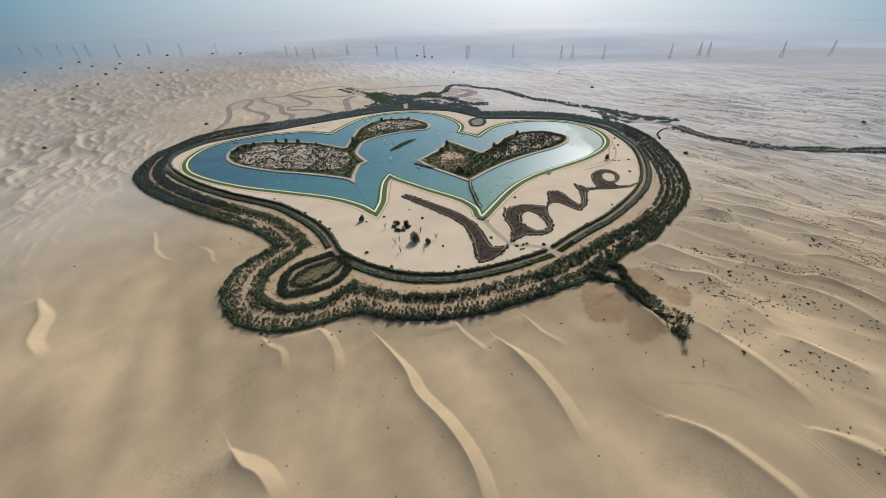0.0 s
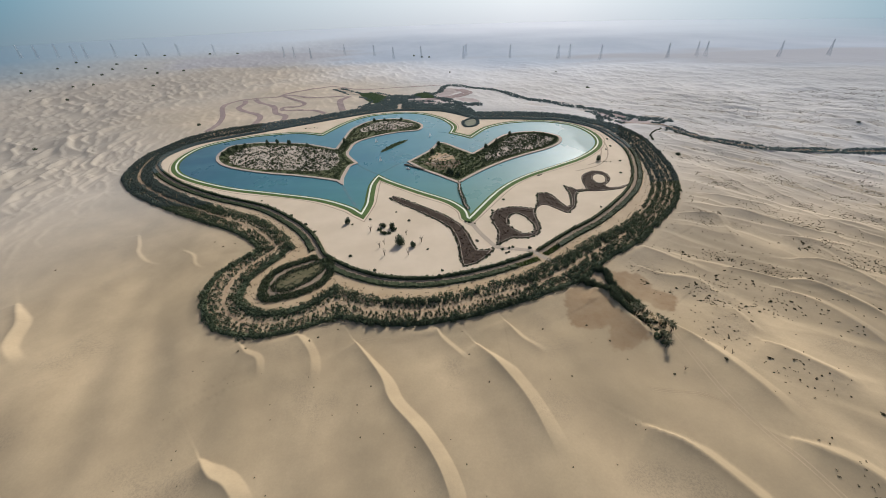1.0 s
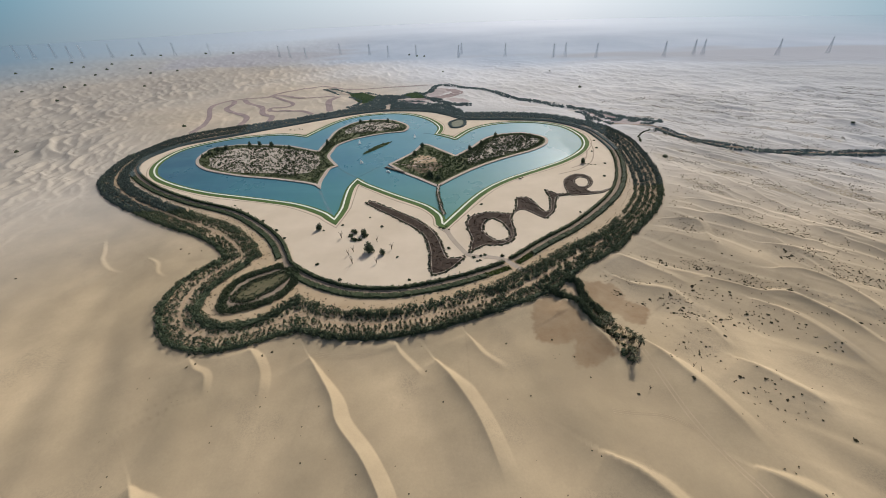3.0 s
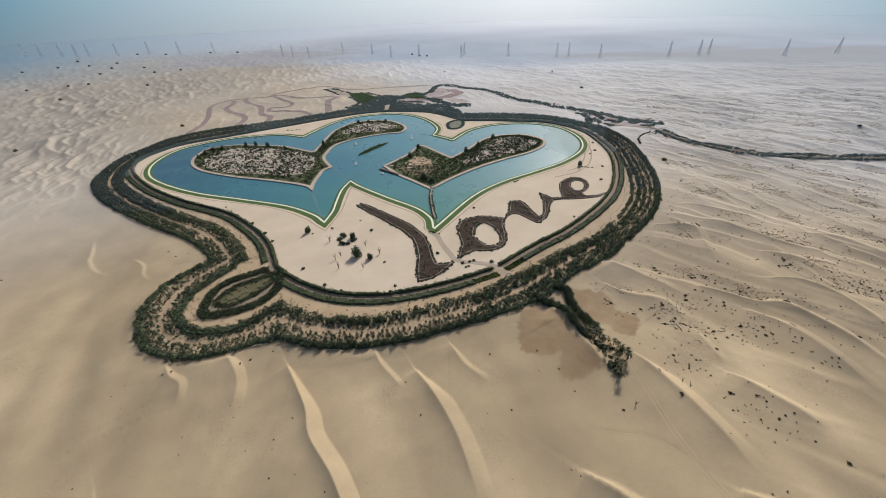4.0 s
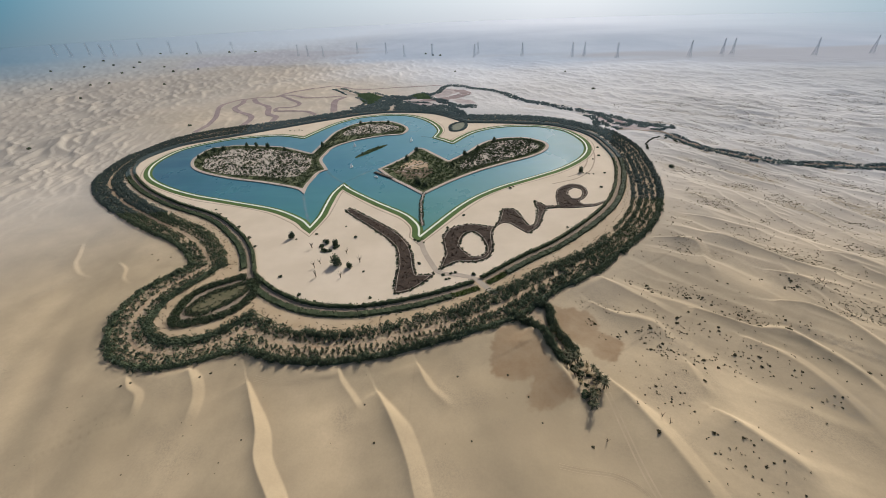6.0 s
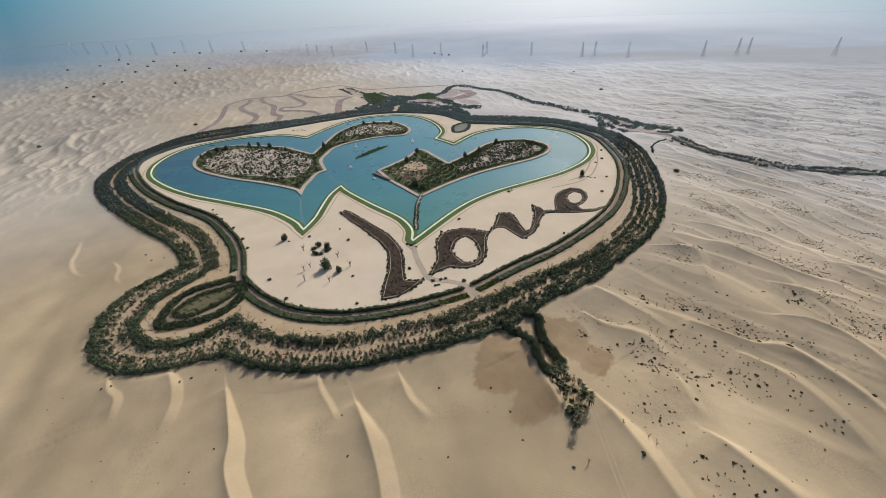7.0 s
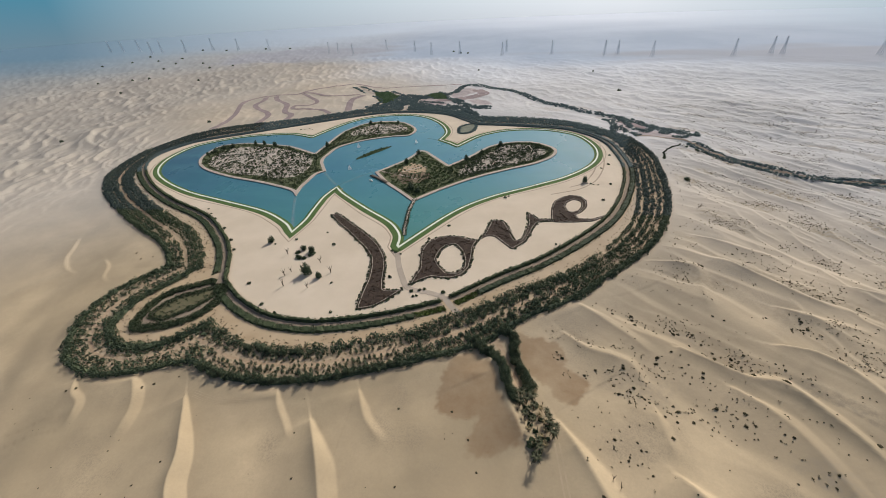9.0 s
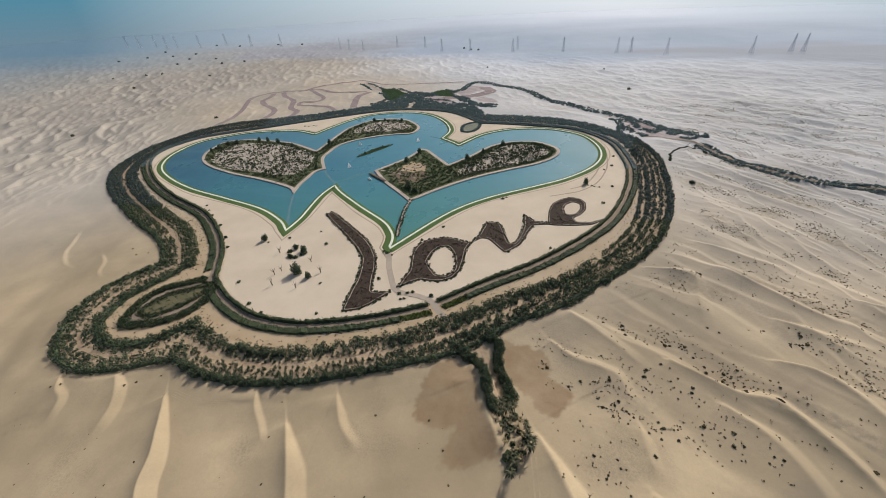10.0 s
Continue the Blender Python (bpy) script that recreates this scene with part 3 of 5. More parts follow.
H *= 1 - 0.9 * smoothstep(1100, 1500, Y + 0.4 * X) * smoothstep(-900, -100, X)
H *= 1 - 0.85 * smoothstep(1700, 2900, np.hypot(X, Y))
H += -0.017 * X * smoothstep(700, 3200, np.hypot(X, Y))
level = H.copy()
i = np.arange(shape[0] - 1)[:, None] * shape[1] + np.arange(shape[1] - 1)[None, :]
i = i.ravel()
ground_mesh = from_arrays("ground", np.c_[X, Y, H], np.c_[i, i + 1, i + 1 + shape[1], i + shape[1]], SAND, True)
in_d = near_line(X, Y, INSIDE[::3])
damp = np.zeros(len(X))
for poly in DAMP:
    d, _, _ = distance(xn, yn, np.array(poly, float))
    s = np.where(inside(xn, yn, np.array(poly, float)), d, -d) + 1.8 * perlin(xn / 6, yn / 6, 50) + 1.2 * perlin(xn / 2.2, yn / 2.2, 51)
    damp[near] = np.maximum(damp[near], smoothstep(-0.8, 1.4, s))
gravel = np.zeros(len(X))
for poly in GRAVEL:
    gravel = np.maximum(gravel, smoothstep(2, -2, near_line(X, Y, np.array(poly, float), reach=8.0)))
trough = smoothstep(0.42, 0.12, ridge_phase(X, Y, 40, 6)[0]) * smoothstep(130, 190, X) * smoothstep(-0.25, 0.35, perlin(X / 45, Y / 30, 67)) * smoothstep(0, 20, ring_d) * smoothstep(900, 500, np.hypot(X, Y))
# masks: pale, plain, rim, haze for painted haze; fringe for painted lens darkening
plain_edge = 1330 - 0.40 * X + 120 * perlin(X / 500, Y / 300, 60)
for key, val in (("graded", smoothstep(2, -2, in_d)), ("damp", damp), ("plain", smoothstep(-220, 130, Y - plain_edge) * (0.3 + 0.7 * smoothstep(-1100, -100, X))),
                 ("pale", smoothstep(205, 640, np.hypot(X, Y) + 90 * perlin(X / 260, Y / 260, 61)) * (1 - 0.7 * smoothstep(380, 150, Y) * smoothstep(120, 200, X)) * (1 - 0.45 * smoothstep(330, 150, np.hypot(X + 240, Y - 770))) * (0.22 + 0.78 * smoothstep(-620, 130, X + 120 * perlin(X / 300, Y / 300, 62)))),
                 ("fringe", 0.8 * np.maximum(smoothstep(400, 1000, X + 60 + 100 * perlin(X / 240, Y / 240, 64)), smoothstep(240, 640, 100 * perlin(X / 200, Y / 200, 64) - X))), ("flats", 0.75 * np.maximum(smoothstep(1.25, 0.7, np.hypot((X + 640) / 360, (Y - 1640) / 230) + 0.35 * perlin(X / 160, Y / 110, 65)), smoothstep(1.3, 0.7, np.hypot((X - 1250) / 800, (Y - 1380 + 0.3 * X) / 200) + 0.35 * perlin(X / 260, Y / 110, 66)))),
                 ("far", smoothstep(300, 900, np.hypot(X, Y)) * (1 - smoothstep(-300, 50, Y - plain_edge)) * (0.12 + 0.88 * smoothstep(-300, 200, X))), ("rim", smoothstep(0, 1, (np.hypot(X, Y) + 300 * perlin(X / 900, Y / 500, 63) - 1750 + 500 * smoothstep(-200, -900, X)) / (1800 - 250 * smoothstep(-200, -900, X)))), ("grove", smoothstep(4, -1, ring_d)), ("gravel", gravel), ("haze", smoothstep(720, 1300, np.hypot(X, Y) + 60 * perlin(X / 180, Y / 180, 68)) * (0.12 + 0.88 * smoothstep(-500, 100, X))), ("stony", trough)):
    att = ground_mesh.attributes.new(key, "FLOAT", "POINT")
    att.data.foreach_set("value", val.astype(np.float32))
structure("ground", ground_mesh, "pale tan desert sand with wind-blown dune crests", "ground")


def height_at(x, y):
    """The ground's height at given places."""
    x, y = np.atleast_1d(np.asarray(x, float)), np.atleast_1d(np.asarray(y, float))
    Z = level.reshape(shape)
    a, r = np.degrees(np.arctan2(x - NET[0], y - NET[1])), np.hypot(x - NET[0], y - NET[1])
    ix = np.clip(np.searchsorted(rays, a) - 1, 0, len(rays) - 2)
    iy = np.clip(np.searchsorted(rings, r) - 1, 0, len(rings) - 2)
    fx = (a - rays[ix]) / (rays[ix + 1] - rays[ix])
    fy = np.clip((r - rings[iy]) / (rings[iy + 1] - rings[iy]), 0, 1)
    return (Z[iy, ix] * (1 - fx) * (1 - fy) + Z[iy, ix + 1] * fx * (1 - fy) + Z[iy + 1, ix] * (1 - fx) * fy + Z[iy + 1, ix + 1] * fx * fy)


# glowing wall painted with the horizon's haze, brighter towards the sun
def haze_backdrop():
    m = bpy.data.materials.new("haze")
    m.use_nodes = True
    nt = m.node_tree
    nt.nodes.clear()
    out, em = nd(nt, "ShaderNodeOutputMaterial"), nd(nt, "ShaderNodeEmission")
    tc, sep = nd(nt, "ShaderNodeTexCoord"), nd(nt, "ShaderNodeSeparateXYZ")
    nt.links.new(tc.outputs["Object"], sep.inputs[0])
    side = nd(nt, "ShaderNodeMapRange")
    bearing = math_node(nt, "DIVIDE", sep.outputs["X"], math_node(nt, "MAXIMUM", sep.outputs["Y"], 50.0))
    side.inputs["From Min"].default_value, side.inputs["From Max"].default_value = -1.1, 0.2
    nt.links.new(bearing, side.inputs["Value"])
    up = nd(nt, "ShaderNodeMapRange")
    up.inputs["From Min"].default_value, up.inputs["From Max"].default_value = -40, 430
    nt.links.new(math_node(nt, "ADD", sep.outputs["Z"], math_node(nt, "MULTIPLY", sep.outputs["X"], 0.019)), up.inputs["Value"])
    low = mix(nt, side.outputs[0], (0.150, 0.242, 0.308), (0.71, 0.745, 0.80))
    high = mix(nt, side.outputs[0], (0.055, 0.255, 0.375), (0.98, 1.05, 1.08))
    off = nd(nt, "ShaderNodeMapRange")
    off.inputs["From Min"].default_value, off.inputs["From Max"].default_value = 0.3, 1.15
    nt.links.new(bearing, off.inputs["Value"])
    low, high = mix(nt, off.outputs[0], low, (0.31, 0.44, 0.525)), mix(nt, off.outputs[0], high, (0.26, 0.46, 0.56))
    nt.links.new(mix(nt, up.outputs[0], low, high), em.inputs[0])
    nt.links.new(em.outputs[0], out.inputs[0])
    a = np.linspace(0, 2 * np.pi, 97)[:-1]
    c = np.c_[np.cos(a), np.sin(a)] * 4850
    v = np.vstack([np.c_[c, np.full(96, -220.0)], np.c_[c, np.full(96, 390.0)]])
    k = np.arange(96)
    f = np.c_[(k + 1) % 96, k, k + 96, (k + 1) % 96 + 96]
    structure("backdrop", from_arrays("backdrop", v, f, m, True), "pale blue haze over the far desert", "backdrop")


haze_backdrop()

# ---- lake, kerb, lawn ----
WATER_Z = -0.55
rim = resample(np.vstack([RIM, RIM[:1]]), 2.0)[:-1]
structure("water", slab("water", rim + normals(rim, True) * 0.0, WATER_Z, WATER, skirt=0.3), "calm teal lake water in two joined heart shapes", "water")
area = 0.5 * np.sum(rim[:, 0] * np.roll(rim[:, 1], -1) - np.roll(rim[:, 0], -1) * rim[:, 1])
OUTW = -1.0 if area > 0 else 1.0          # sign of the side that faces away from the water
structure("kerb", ribbon("kerb", rim, [OUTW * o for o in (-0.1, 0.0, 1.7, 1.8)], (-0.8, 0.22, 0.22, -0.2), KERB, True), "pale concrete kerb path round the lake", "kerb")
stuff("lawn", ribbon("lawn", rim, [OUTW * o for o in (1.75, 2.5, 5.8, 6.6)], (0.05, 0.16, 0.12, -0.1), GRASS, True), "mown green grass verge outside the lake kerb", "grass")
stuff("reed_bank", ribbon("reed_bank", rim, [OUTW * o for o in (-2.6, -1.4, -0.05)], (-0.58, -0.40, -0.10), GRASS, True), "thin green bank at the water's edge", "grass")

# faint wheel track round the lawn, and the lane from the gate to the lake's tip
LANE = earth("worn_sand", (0.43, 0.36, 0.29), (0.50, 0.42, 0.34), (0.40, 0.33, 0.265), 0.08, 0.25, 0.95, 0.05)
WORN = earth("worn_verge", (0.41, 0.325, 0.245), (0.52, 0.42, 0.325), (0.36, 0.28, 0.21), 0.06, 0.7)
ring_track = rim + normals(rim, True) * OUTW * (8.6 + 0.8 * np.sin(np.arange(len(rim)) * 0.11))[:, None]
structure("wheel_track", ribbon("wheel_track", ring_track, (-0.5, 0.5), (0.03, 0.03), WORN, True), "faint brown wheel track around the lake's lawn", "track")
for k, anchors in enumerate(([(220, 500), (215, 456), (208, 427), (195, 398), (179, 381), (167, 375), (152, 369)], [(216, 482), (206, 445), (197, 418), (184, 394), (170, 384)])):
    structure("wheel_track_%d" % (k + 2), ribbon("wheel_track", resample(spline(anchors, 6), 2.0), (-0.7, 0.7), (0.035 + 0.004 * k,) * 2, WORN), "faint winding wheel track on the inner sand", "track")
gate_lane = resample(spline([(87, 210), (80, 218), (75, 225), (66, 229), (56, 231), (50, 234), (45, 244), (40, 256), (37, 266), (35, 273)]), 2.0)
structure("lane_gate", ribbon("lane", gate_lane, (-1.9, 1.9), (0.125, 0.125), LANE), "worn sandy lane from the gate to the lake", "track")

# ---- belts of the ring ----


def belt(key, f):
    """The line at share f between the belt's inner (0) and outer (1) edge."""
    a = OUTER[key]
    b = resample(spline(MIDDLE[key]), 1.0)
    s = np.linspace(0, 1, len(a))
    t = np.linspace(0, 1, len(b))
    b = np.c_[np.interp(s, t, b[:, 0]), np.interp(s, t, b[:, 1])]
    return b * (1 - f) + a * f


for key in "wsen":
    structure("ground_grove_" + key, between("grove_soil", belt(key, 0.0), belt(key, 1.0), 0.05, SOIL), "brown leaf-littered soil under the grove", "soil")
    if key != "n":
        structure("track_grove_" + key, between("grove_track", belt(key, 0.46), belt(key, 0.53), 0.09, TRACK), "sandy track between the grove's tree rows", "track")
for name, line in (("e", resample(INNER_E, 2.5)), ("w", resample(INNER_W, 2.5))):
    structure("soil_belt_" + name, ribbon("belt_soil", line, (-0.2, -11.8), (0.06, 0.06), SOIL), "brown soil under the inner hedges", "soil")
    structure("road_belt_" + name, ribbon("belt_road", line, (-3.2, -6.2), (0.10, 0.10), GREYTRACK), "grey-brown lane between the two inner hedges", "track")

# ---- leaves ----


def leaf_cards(base, rad, high, count, rng, size=0.3, low=0.3, flat=0.35):
    """Crowns of many small leaf clumps: quads spread over uneven ellipsoids. Returns vertices and faces."""
    n = len(base)
    k = n * count
    rep = np.repeat(np.arange(n), count)
    d = rng.normal(size=(k, 3))
    d[:, 2] = np.abs(d[:, 2]) * 0.9 - 0.15
    d /= np.linalg.norm(d, axis=1)[:, None]
    lobe = 1 + 0.28 * np.sin(3 * np.arctan2(d[:, 1], d[:, 0]) + 6.28 * rng.rand(n)[rep]) * rng.rand(n)[rep]
    rho = (0.55 + 0.5 * rng.rand(k) ** 0.7) * lobe
    r, h = rad[rep], high[rep]
    p = base[rep].copy()
    p[:, 0] += d[:, 0] * r * rho
    p[:, 1] += d[:, 1] * r * rho
    p[:, 2] += h * (low + (1 - low) * np.clip(d[:, 2] * rho, -0.2, 1.05))
    # each clump faces outwards, unevenly
    m = d * 0.9 + rng.normal(size=(k, 3)) * (0.35 + flat)
    m[:, 2] += 0.25
    m /= np.linalg.norm(m, axis=1)[:, None]
    u = np.cross(m, rng.normal(size=(k, 3)))
    u /= np.maximum(np.linalg.norm(u, axis=1), 1e-6)[:, None]
    s = (size * r * (0.6 + 0.8 * rng.rand(k)))[:, None]
    w = np.cross(m, u) * s * (0.65 + 0.35 * rng.rand(k))[:, None]
    u = u * s
    v = np.stack([p - u - w * 0.55, p + u * 0.7 - w, p + u + w * 0.6, p - u * 0.6 + w], 1).reshape(-1, 3)
    return v, np.arange(4 * k).reshape(-1, 4)


def rows_along(line, step, jitter, rng, keep=1.0):
    p = resample(line, step)
    p = p + rng.normal(size=p.shape) * jitter
    return p[rng.rand(len(p)) < keep]


def crowd(name, pts, rad, high, count, seed, mat, label, category, size=0.3, low=0.15, cores=(), rough=0.09):
    """Many plants in one mesh, with solid hedge cores under the leaves where given."""
    rng = np.random.RandomState(seed)
    z = height_at(pts[:, 0], pts[:, 1])
    base = np.c_[pts, z]
    n = len(pts)
    v, f = leaf_cards(base, rad * (0.7 + 0.6 * rng.rand(n)), high * (0.7 + 0.6 * rng.rand(n)), count, rng, size, low)
    for line, offs, heights in cores:
        me = ribbon("core", line, offs, heights, mat)
        cv = np.zeros(len(me.vertices) * 3, np.float32)
        me.vertices.foreach_get("co", cv)
        cv = cv.reshape(-1, 3)
        cv += rng.normal(size=cv.shape) * rough
        f = np.vstack([f, np.array([p.vertices[:] for p in me.polygons]) + len(v)])
        v = np.vstack([v, cv])
        bpy.data.meshes.remove(me)
    return stuff(name, from_arrays(name, v, f, mat), label, category)


def drape(name, line, offs, lift, mat, step=2.5):
    """A strip that follows the ground."""
    line = resample(line, step)
    n = normals(line)
    k, m = len(offs), len(line)
    v = np.zeros((m, k, 3))
    for j, o in enumerate(offs):
        v[:, j, :2] = line + n * o
        v[:, j, 2] = height_at(v[:, j, 0], v[:, j, 1]) + lift
    i = np.arange(m - 1)[:, None] * k
    j = np.arange(k - 1)[None, :]
    f = np.stack([i + j, i + k + j, i + k + j + 1, i + j + 1], -1).reshape(-1, 4)
    return from_arrays(name, v.reshape(-1, 3), f[:, ::-1] if offs[0] < offs[-1] else f, mat)


def fill(poly, count, seed, clear=2.0):
    """Random places inside an outline, kept off its edge."""
    r = np.random.RandomState(seed)
    lo, hi = poly.min(0), poly.max(0)
    q = lo + r.rand(count, 2) * (hi - lo)
    ok = inside(q[:, 0], q[:, 1], poly)
    q = q[ok]
    d, _, _ = distance(q[:, 0], q[:, 1], poly)
    return q[d > clear], d[d > clear]


# ---- trees that stand alone or nearest: trunk with limbs, crown of leaf clumps ----


def tube(path, radii, sides=6):
    """A tapered tube along a path of points."""
    v, f = [], []
    path = [Vector(p) for p in path]
    for k, (p, r) in enumerate(zip(path, radii)):
        d = (path[min(k + 1, len(path) - 1)] - path[max(k - 1, 0)]).normalized()
        a = d.orthogonal().normalized()
        b = d.cross(a)
        for s in range(sides):
            t = 2 * math.pi * s / sides
            v.append(p + a * (r * math.cos(t)) + b * (r * math.sin(t)))
    for k in range(len(path) - 1):
        for s in range(sides):
            s2 = (s + 1) % sides
            f.append((k * sides + s, k * sides + s2, (k + 1) * sides + s2, (k + 1) * sides + s))
    return np.array(v), np.array(f)


def merged(name, pieces, mat):
    v, f, n = [], [], 0
    for a, b in pieces:
        v.append(a)
        f.append(b + n)
        n += len(a)
    return from_arrays(name, np.vstack(v), np.vstack(f), mat, True)


def tree_meshes(seed, rad, high, cards, size, mat, low=0.3, bare=False):
    """The two meshes of a tree of unit scale: trunk with limbs, and crown."""
    r = np.random.RandomState(seed)
    pieces = [tube([(0, 0, -0.4), (0.06 * rad, 0, high * 0.25), (0.1 * rad, 0.08 * rad, high * 0.62)], (0.055 * high, 0.04 * high, 0.018 * high))]
    for k in range(4):
        a = r.rand() * 6.28
        x, y = math.cos(a) * rad * 0.6, math.sin(a) * rad * 0.6
        pieces.append(tube([(0.05 * rad, 0, high * (0.2 + 0.06 * k)), (x * 0.5, y * 0.5, high * 0.5), (x, y, high * (0.7 + 0.2 * r.rand()))],
                           (0.026 * high, 0.018 * high, 0.007 * high), 5))
    trunk = merged("trunk", pieces, BARK)
    if bare:
        return trunk, None
    n = 5
    ang = r.rand(n) * 6.28
    base = np.c_[np.cos(ang) * rad * 0.4, np.sin(ang) * rad * 0.4, high * 0.14 * r.rand(n)]
    base[0] = 0
    v, f = leaf_cards(base, np.full(n, rad * 0.68), high * (0.75 + 0.3 * r.rand(n)), cards // n, r, size, low, 0.5)
    return trunk, from_arrays("crown", v, f, mat)


FROND = leaf_material("dusty_fronds", (0.030, 0.042, 0.024), (0.075, 0.085, 0.045), (0.19, 0.17, 0.10))


def palm_meshes(seed, high, fronds=None):
    """A date palm: leaning trunk and a head of arching fronds."""
    r = np.random.RandomState(seed)
    trunk = merged("trunk", [tube([(0, 0, -0.4), (0.1, 0.05, high * 0.5), (0.25, 0.1, high * 0.86)], (0.28, 0.22, 0.2), 7)], BARK)
    v, f = [], []
    for k in range(30):
        a, lift, L = k * 2.4 + r.rand() * 0.7, 1.3 - 1.7 * (k / 30) + 0.3 * r.rand(), 1.7 + 0.9 * r.rand()
        prev = None
        for q in range(5):
            t = q / 4
            rr = L * t
            z = high * 0.86 + lift * rr - 0.38 * rr * rr
            w = 0.34 * (1 - t * 0.75)
            c, s = math.cos(a), math.sin(a)
            p = np.array([0.25 + c * rr, 0.1 + s * rr, z])
            n = len(v)
            v += [p + np.array([-s * w, c * w, -0.08]), p + np.array([s * w, -c * w, -0.08])]
            if prev is not None:
                f.append((prev, n, n + 1, prev + 1))
            prev = n
    return trunk, from_arrays("crown", np.array(v), np.array(f), fronds or FROND)


def planted(proto, name, label, category, x, y, scale, turn, group="", sink=0.0, stretch=1.0):
    """Sets a tree with trunk and crown on the ground."""
    z = float(height_at(x, y)[0]) - sink
    top = thing(name, label, category, (x, y, z), group)
    top.rotation_euler = (0, 0, turn)
    top.scale = (scale, scale, scale * stretch)
    trunk, crown = proto
    part("trunk", trunk, top)
    if crown:
        part("crown", crown, top)
    return top


GROVE_TREES = [tree_meshes(100 + k, 1.6, 3.1, 380, 0.155, LEAF, 0.12) for k in range(6)]
SAPLINGS = [tree_meshes(120 + k, 0.95, 2.3, 130, 0.22, LEAF, 0.15) for k in range(4)]
BIG_TREES = [tree_meshes(140 + k, 2.8, 6.2, 760, 0.17, LEAF, 0.14) for k in range(3)]
DEAD_TREES = [tree_meshes(160 + k, 2.6, 5.5, 0, 0, LEAF, bare=True) for k in range(3)]
PALMS = [palm_meshes(170 + k, 5.2) for k in range(3)]


def bush_mesh(seed, rad, high, cards, mat, size=0.4):
    r = np.random.RandomState(seed)
    v, f = leaf_cards(np.array([[0, 0, -0.1], [rad * 0.3, 0.2 * rad, -0.1]]), np.array([rad, rad * 0.8]), np.array([high, high * 0.8]), cards // 2, r, size, 0.1, 0.6)
    return from_arrays("bush", v, f, mat)


BUSHES = [bush_mesh(180 + k, 1.0, 1.1, 44, HEDGE) for k in range(4)]
SCRUBS = [bush_mesh(190 + k, 1.0, 0.8, 48, SCRUB) for k in range(4)]


def bush(meshes, k, name, label, category, x, y, scale, turn, group=""):
    ob = new(name, meshes[k % len(meshes)])
    ob.location = (x, y, float(height_at(x, y)[0]))
    ob.rotation_euler = (0, 0, turn)
    ob.scale = (scale, scale, scale)
    return tagged(ob, label, category, group)


# ---- the ring's tree rows ----
rng = np.random.RandomState(11)
dense, sparse = [], []
for key in "wse":
    for f in (0.04, 0.13, 0.21):
        row = rows_along(belt(key, f), 3.0, 0.5, rng, 0.93)
        dense.append(row[(row[:, 0] < 150) | (f == 0.04)])
    for f in (0.30, 0.38, 0.57, 0.64, 0.71, 0.78):
        row = rows_along(belt(key, f), 2.9, 0.4, rng, 0.84)
        sparse.append(row[(row[:, 0] < 150) & (row[:, 0] > -185)])
    for f in (0.875, 0.94):
        dense.append(rows_along(belt(key, f), 2.5, 0.6, rng))
    if key == "w":
        for f in (0.17, 0.32, 0.38, 0.60, 0.67, 0.80, 0.97):
            row = rows_along(belt(key, f), 2.9, 0.5, rng, 0.92)
            dense.append(row[row[:, 0] < -185])
    if key == "e":
        # older trees stand in separate rows along the eastern side
        for f, gap in ((0.24, 2.8), (0.30, 2.8), (0.49, 2.6), (0.68, 3.0), (0.98, 2.8)):
            row = rows_along(belt(key, f), gap, 0.4, rng, 0.92)
            dense.append(row[row[:, 0] > 150])
dense, sparse = np.vstack(dense), np.vstack(sparse)
# thick wood where the side row leaves the ring
thick = np.vstack([rows_along(belt("e", f), 3.0, 0.8, rng) for f in (0.24, 0.32, 0.40, 0.60, 0.68, 0.76)])
dense = np.vstack([dense, thick[(thick[:, 0] > 58) & (thick[:, 0] < 170) & (rng.rand(len(thick)) < 0.55)]])
# the stretch of the ring south of the lake is planted tree by tree
own_d = (dense[:, 0] > -42) & (dense[:, 0] < 62) & (dense[:, 1] < 178)
own_s = (sparse[:, 0] > -42) & (sparse[:, 0] < 62) & (sparse[:, 1] < 196)
for k, (x, y) in enumerate(dense[own_d][:290]):
    planted(GROVE_TREES[k % 6], "grove_tree", "dense dark green grove tree in the ring", "tree", x, y, 0.8 + 0.5 * rng.rand(), 6.28 * rng.rand(), "grove trees in the ring")
for k, (x, y) in enumerate(sparse[own_s][:290]):
    planted(SAPLINGS[k % 4], "young_tree", "young dusty green tree in a sandy row", "tree", x, y, 0.7 + 0.5 * rng.rand(), 6.28 * rng.rand(), "young trees in the ring")
far_d = np.vstack([dense[~own_d], dense[own_d][290:]])
far_s = np.vstack([sparse[~own_s], sparse[own_s][290:]])
# leaf colour with the far side's bluish haze mixed in
HALF_HAZED = leaf_material("half_hazed_leaves", (0.064, 0.088, 0.088), (0.096, 0.126, 0.116), (0.135, 0.165, 0.138), 0.28)
back = far_d[:, 1] > 330
core_lines = [(belt(key, 0.905), (-1.5, -0.8, 0.8, 1.5), (-0.2, 1.2, 1.2, -0.2)) for key in "wse"] + [(belt(key, f), (-1.1, -0.7, 0.7, 1.1), (-0.2, 1.1, 1.1, -0.2)) for key in "s" for f in (0.085, 0.17)]
crowd("grove_trees", far_d[~back], 1.6, 2.8, 68, 21, LEAF, "dense dark green grove trees around the lake", "trees", 0.19, cores=core_lines, rough=0.34)
crowd("grove_trees", far_d[back], 1.75, 2.5, 34, 121, HALF_HAZED, "grove trees on the far side, tinted with haze", "trees", 0.27)
